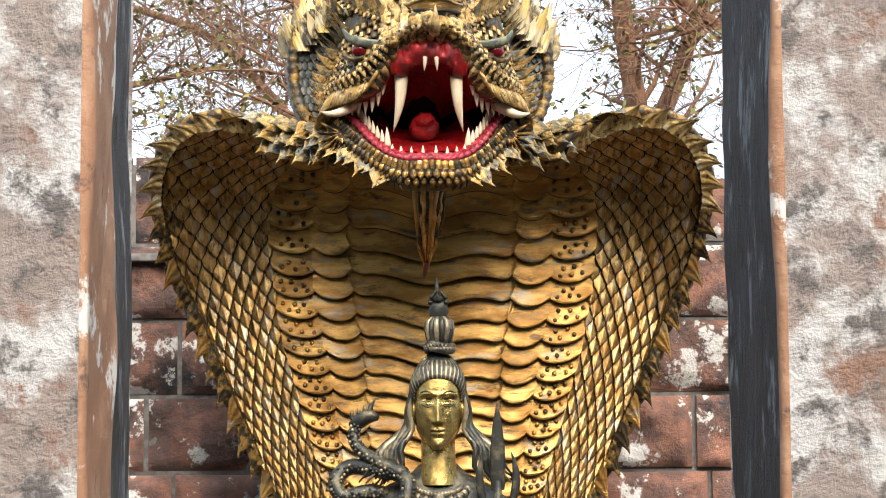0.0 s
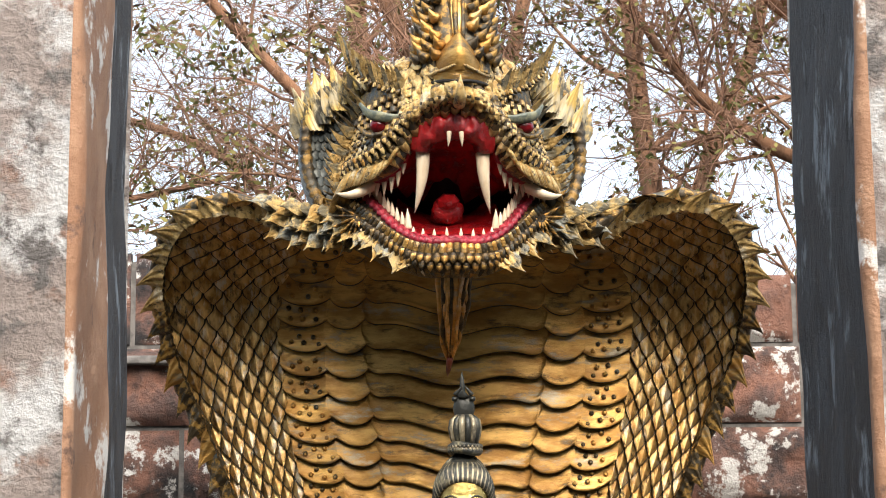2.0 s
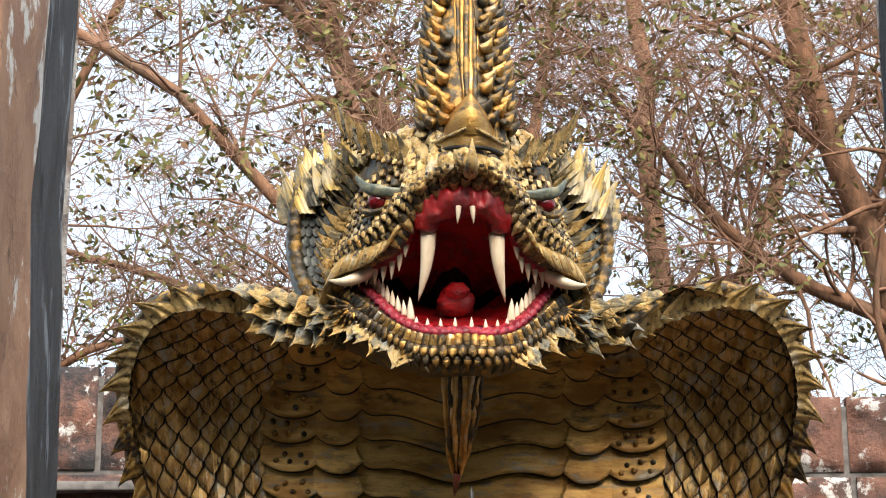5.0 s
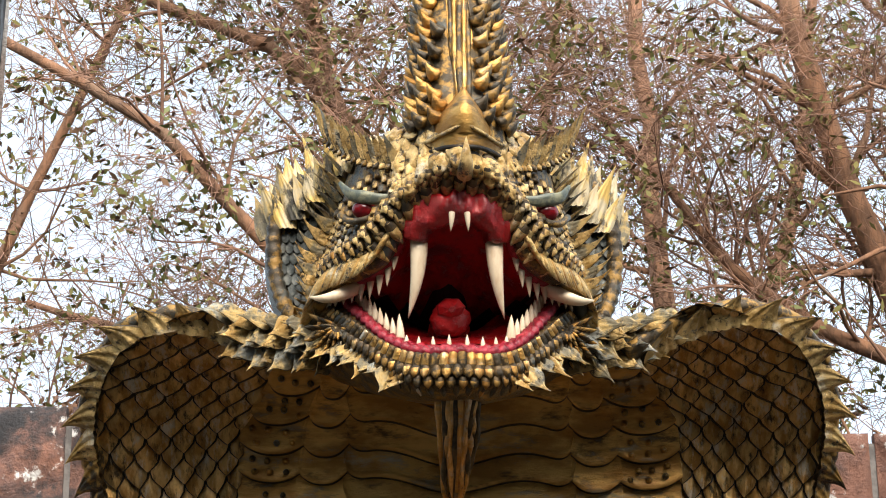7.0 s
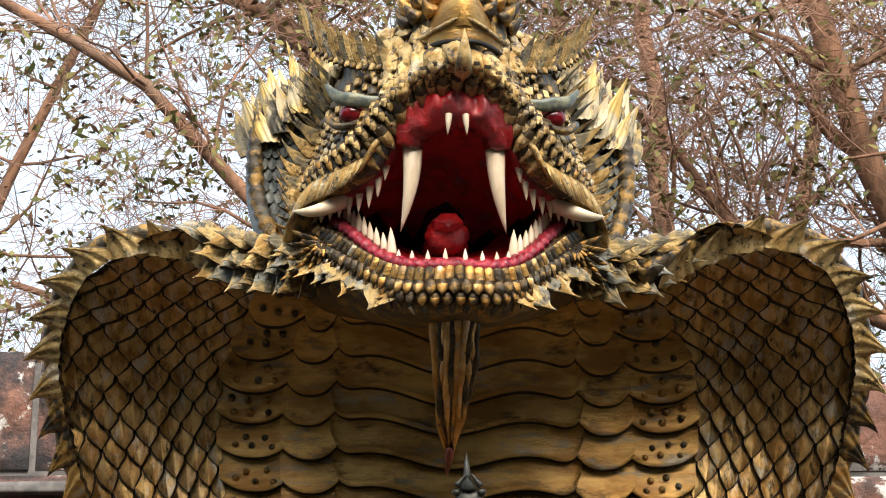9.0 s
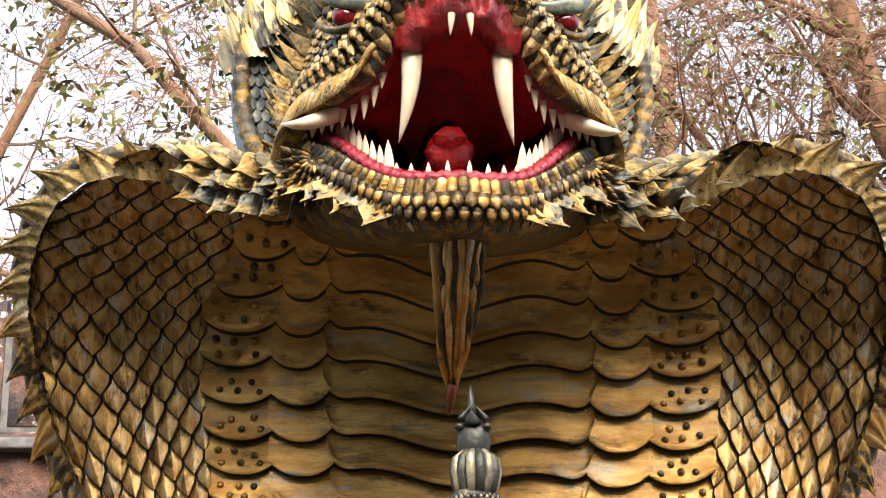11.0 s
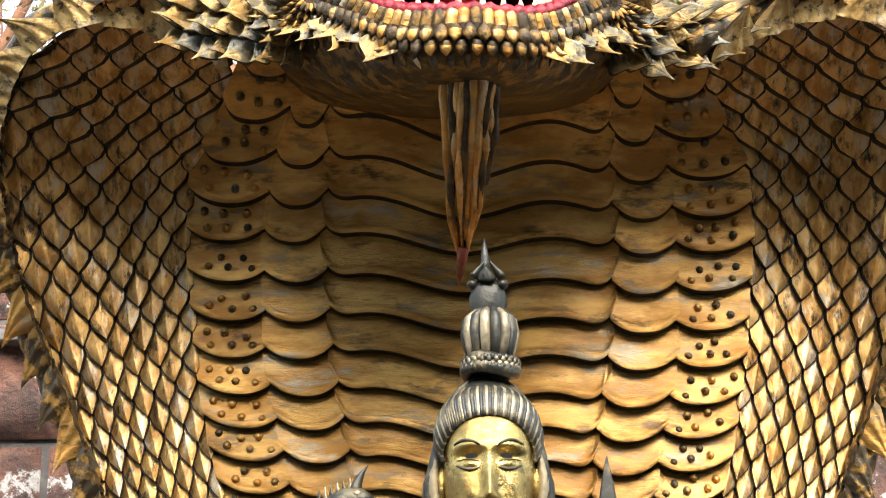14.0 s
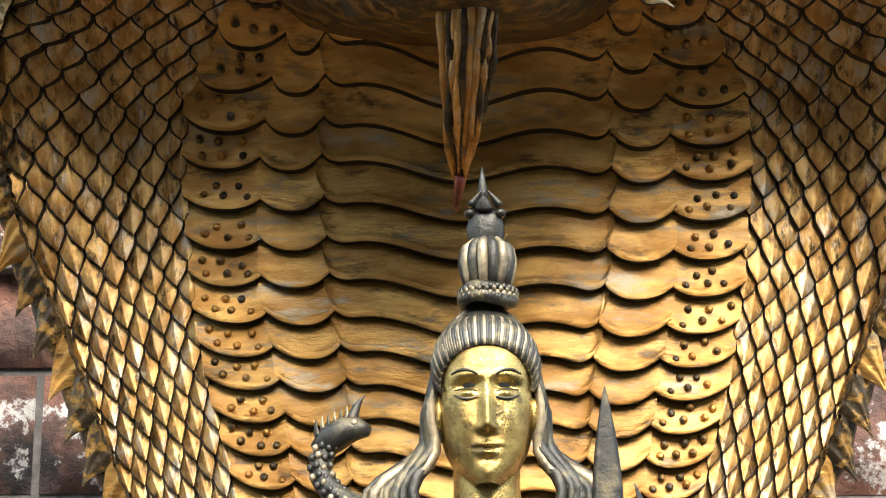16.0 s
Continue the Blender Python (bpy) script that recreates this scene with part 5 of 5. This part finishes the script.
    sh.add(*blob((cx + 0.008, cy + 0.01, 2.20), (0.046, 0.046, 0.055), 14, 10), 1)
    sh.add(*blob((cx + 0.004, cy + 0.02, 2.29), (0.044, 0.026, 0.060), 18, 14, 0.12), 1)
    for side in (-1, 1):
        sh.add(*blob((cx + 0.004 + side * 0.036, cy + 0.01, 2.325), (0.014, 0.018, 0.012), 8, 6), 1)
        sh.add(*hook((cx + 0.004 + side * 0.034, cy, 2.34), (-side * 0.7, -0.3, 0.8), (0, 0, 0.1), 0.045, 0.013, 0.7), 1)
    sh.add(*hook((cx, cy + 0.0, 2.335), (0, -0.4, 0.5), (0, 0, -0.1), 0.035, 0.024, 0.7), 1)
    sh.add(*tube([(cx, cy, 2.345), (cx - 0.001, cy, 2.375), (cx - 0.002, cy, 2.405), (cx - 0.002, cy, 2.437)], [0.012, 0.011, 0.008, 0.001], 8), 1)
    # long hair that falls behind the ears on the shoulders
    for side in (-1, 1):
        for k in range(17):
            t = k / 16
            flare = 0.05 + 0.10 * t + 0.02 * math.sin(k * 1.7)
            wave = 0.018 * math.sin(k * 2.1)
            r0 = 0.007 + 0.004 * math.sin(k * 2.7)
            pts = along([(cx + side * (0.095 + 0.018 * math.sin(k)), cy - 0.02 + 0.06 * t, 1.97 - 0.03 * t), (cx + side * (0.125 + 0.012 * t), cy - 0.02 + 0.06 * t, 1.86),
                         (cx + side * (0.115 + 0.035 * t), cy - 0.01 + 0.05 * t, 1.76 + wave), (cx + side * (0.125 + flare * 0.8), cy - 0.03, 1.68),
                         (cx + side * (0.10 + flare * 1.1), cy - 0.04, 1.60 + wave), (cx + side * (0.13 + flare * 1.3), cy - 0.03, 1.54 + 0.02 * math.sin(k))], 14)
            sh.add(*tube(pts, [0.004 + r0 * 1.3 * math.sin(math.pi * min(1.0, (i + 2) / 15)) for i in range(14)], 7), 1 if k % 6 else 2)
    # shoulders and chest, down to the plinth
    def torso(u, v):
        a = 2 * math.pi * u
        z = 1.625 - 1.625 * v
        w = curve([(0.0, 0.068), (0.03, 0.11), (0.055, 0.20), (0.09, 0.29), (0.15, 0.35), (0.3, 0.31), (0.5, 0.25), (0.7, 0.3), (1.0, 0.42)], v)
        d = curve([(0.0, 0.062), (0.05, 0.10), (0.1, 0.13), (0.3, 0.15), (0.6, 0.14), (1.0, 0.3)], v)
        return cx + w * math.cos(a), cy + 0.06 + d * math.sin(a), z
    sh.add(*grid(torso, 36, 30, True), 1)
    for k in range(19):
        a = math.pi * (1.08 + 0.84 * k / 18)
        p = (cx + 0.105 * math.cos(a), cy - 0.01 + 0.10 * math.sin(a) * 0.9, 1.525 + 0.045 * math.sin(a))
        sh.add(*blob(p, (0.012, 0.012, 0.014), 8, 6, 0.2), 2)
        p2 = (cx + 0.13 * math.cos(a), cy - 0.01 + 0.115 * math.sin(a), 1.51 + 0.06 * math.sin(a))
        sh.add(*blob(p2, (0.016, 0.012, 0.02), 8, 6, 0.4), 1 if k % 2 else 2)
    sh.add(*blob((cx, cy - 0.125, 1.462), (0.026, 0.014, 0.026), 14, 8), 2)
    # the snake round the shoulder, with its small crested head
    coil = along([(-0.10, -0.72, 1.45), (-0.24, -0.78, 1.49), (-0.36, -0.78, 1.47), (-0.395, -0.76, 1.54), (-0.33, -0.74, 1.60), (-0.20, -0.80, 1.585), (-0.09, -0.86, 1.56), (-0.075, -0.90, 1.48), (-0.12, -0.90, 1.38)], 36)
    sh.add(*tube(coil, [0.036] * 36, 10), 1)
    neck = along([(-0.09, -0.86, 1.565), (-0.18, -0.82, 1.61), (-0.27, -0.77, 1.66), (-0.315, -0.74, 1.72), (-0.305, -0.73, 1.78), (-0.27, -0.73, 1.81)], 18)
    sh.add(*tube(neck, [0.036 - 0.0007 * k for k in range(18)], 10), 1)
    sh.add(*tube([(-0.325, -0.72, 1.775), (-0.295, -0.73, 1.80), (-0.26, -0.74, 1.82), (-0.23, -0.75, 1.822), (-0.205, -0.755, 1.815)], [0.024, 0.036, 0.034, 0.026, 0.012], 10), 1)
    for k in range(7):
        sh.add(*hook((-0.32 + 0.014 * k, -0.735, 1.80 + 0.006 * k), (-0.5, -0.2, 0.9), (0.3, 0, 0.2), 0.045, 0.012, 0.6), 2 if k % 2 else 1)
    sh.add(*hook((-0.245, -0.745, 1.84), (0.1, 0, 1), (0.35, 0, 0), 0.062, 0.014, 0.7), 1)
    sh.add(*blob((-0.24, -0.77, 1.832), (0.009, 0.006, 0.008), 8, 6), 2)
    for k in range(4, 36):
        c0 = coil[k]
        for m in range(5):
            a = math.radians(200 + 35 * m + 18 * (k % 2))
            sh.add(*blob((c0.x + 0.026 * math.cos(a), c0.y - 0.030 - 0.004 * math.cos(m), c0.z + 0.030 * math.sin(a) + 0.015), (0.008, 0.006, 0.008), 6, 5), 2 if (k + m) % 3 == 0 else 1)
    for k in range(18):
        c0 = neck[k]
        for m in range(4):
            sh.add(*blob((c0.x - 0.022 + 0.015 * m, c0.y - 0.028 + 0.004 * abs(m - 1.5), c0.z + 0.006 * (m % 2)), (0.008, 0.006, 0.009), 6, 5), 2 if (k + m) % 3 == 0 else 1)
    statue = part("figure_statue", sh, [BRONZE, IRON, BRONZE_HAIR])
    tagged(statue, "bronze statue of a long-haired meditating figure with a coiled snake", "statue")


BRONZE_HAIR = material("worn_bronze_highlights", (0.40, 0.34, 0.22), (0.10, 0.09, 0.07), 18, (0.4, 0.65), (0.35, 0.5), 0.5, 0.3, 60)
build_figure()


def build_trident():
    tri = tagged(new("trident"), "blackened metal trident held upright beside the bronze statue", "trident")
    tri.location = (0.315, -0.92, 0)

    def blade(x, z0, z1, w, bend):
        def fn(u, v):
            a = 2 * math.pi * u
            ww = w * (math.sin(math.pi * min(0.30 + 0.70 * v, 1.0)) ** 0.9) + 0.001
            return x + bend * v * (1 - v) * 4 + ww * math.cos(a), 0.010 * math.sin(a) * (1 - v), z0 + (z1 - z0) * v
        return grid(fn, 8, 14, True)
    part("shaft", Shape().add(*tube([(0, 0, 0), (0, 0, 0.8), (0, 0, 1.54)], [0.017, 0.017, 0.017], 10)), IRON, tri)
    part("prong", Shape().add(*blade(0.0, 1.50, 1.88, 0.033, 0.0)), IRON, tri)
    for side in (-1, 1):
        part("prong", Shape().add(*blade(side * 0.058, 1.44, 1.665, 0.018, side * 0.022)), IRON, tri)
    part("crossbar", Shape().add(*tube([(-0.07, 0, 1.46), (-0.03, 0, 1.44), (0.03, 0, 1.44), (0.07, 0, 1.46)], [0.012, 0.014, 0.014, 0.012], 8)), IRON, tri)


build_trident()
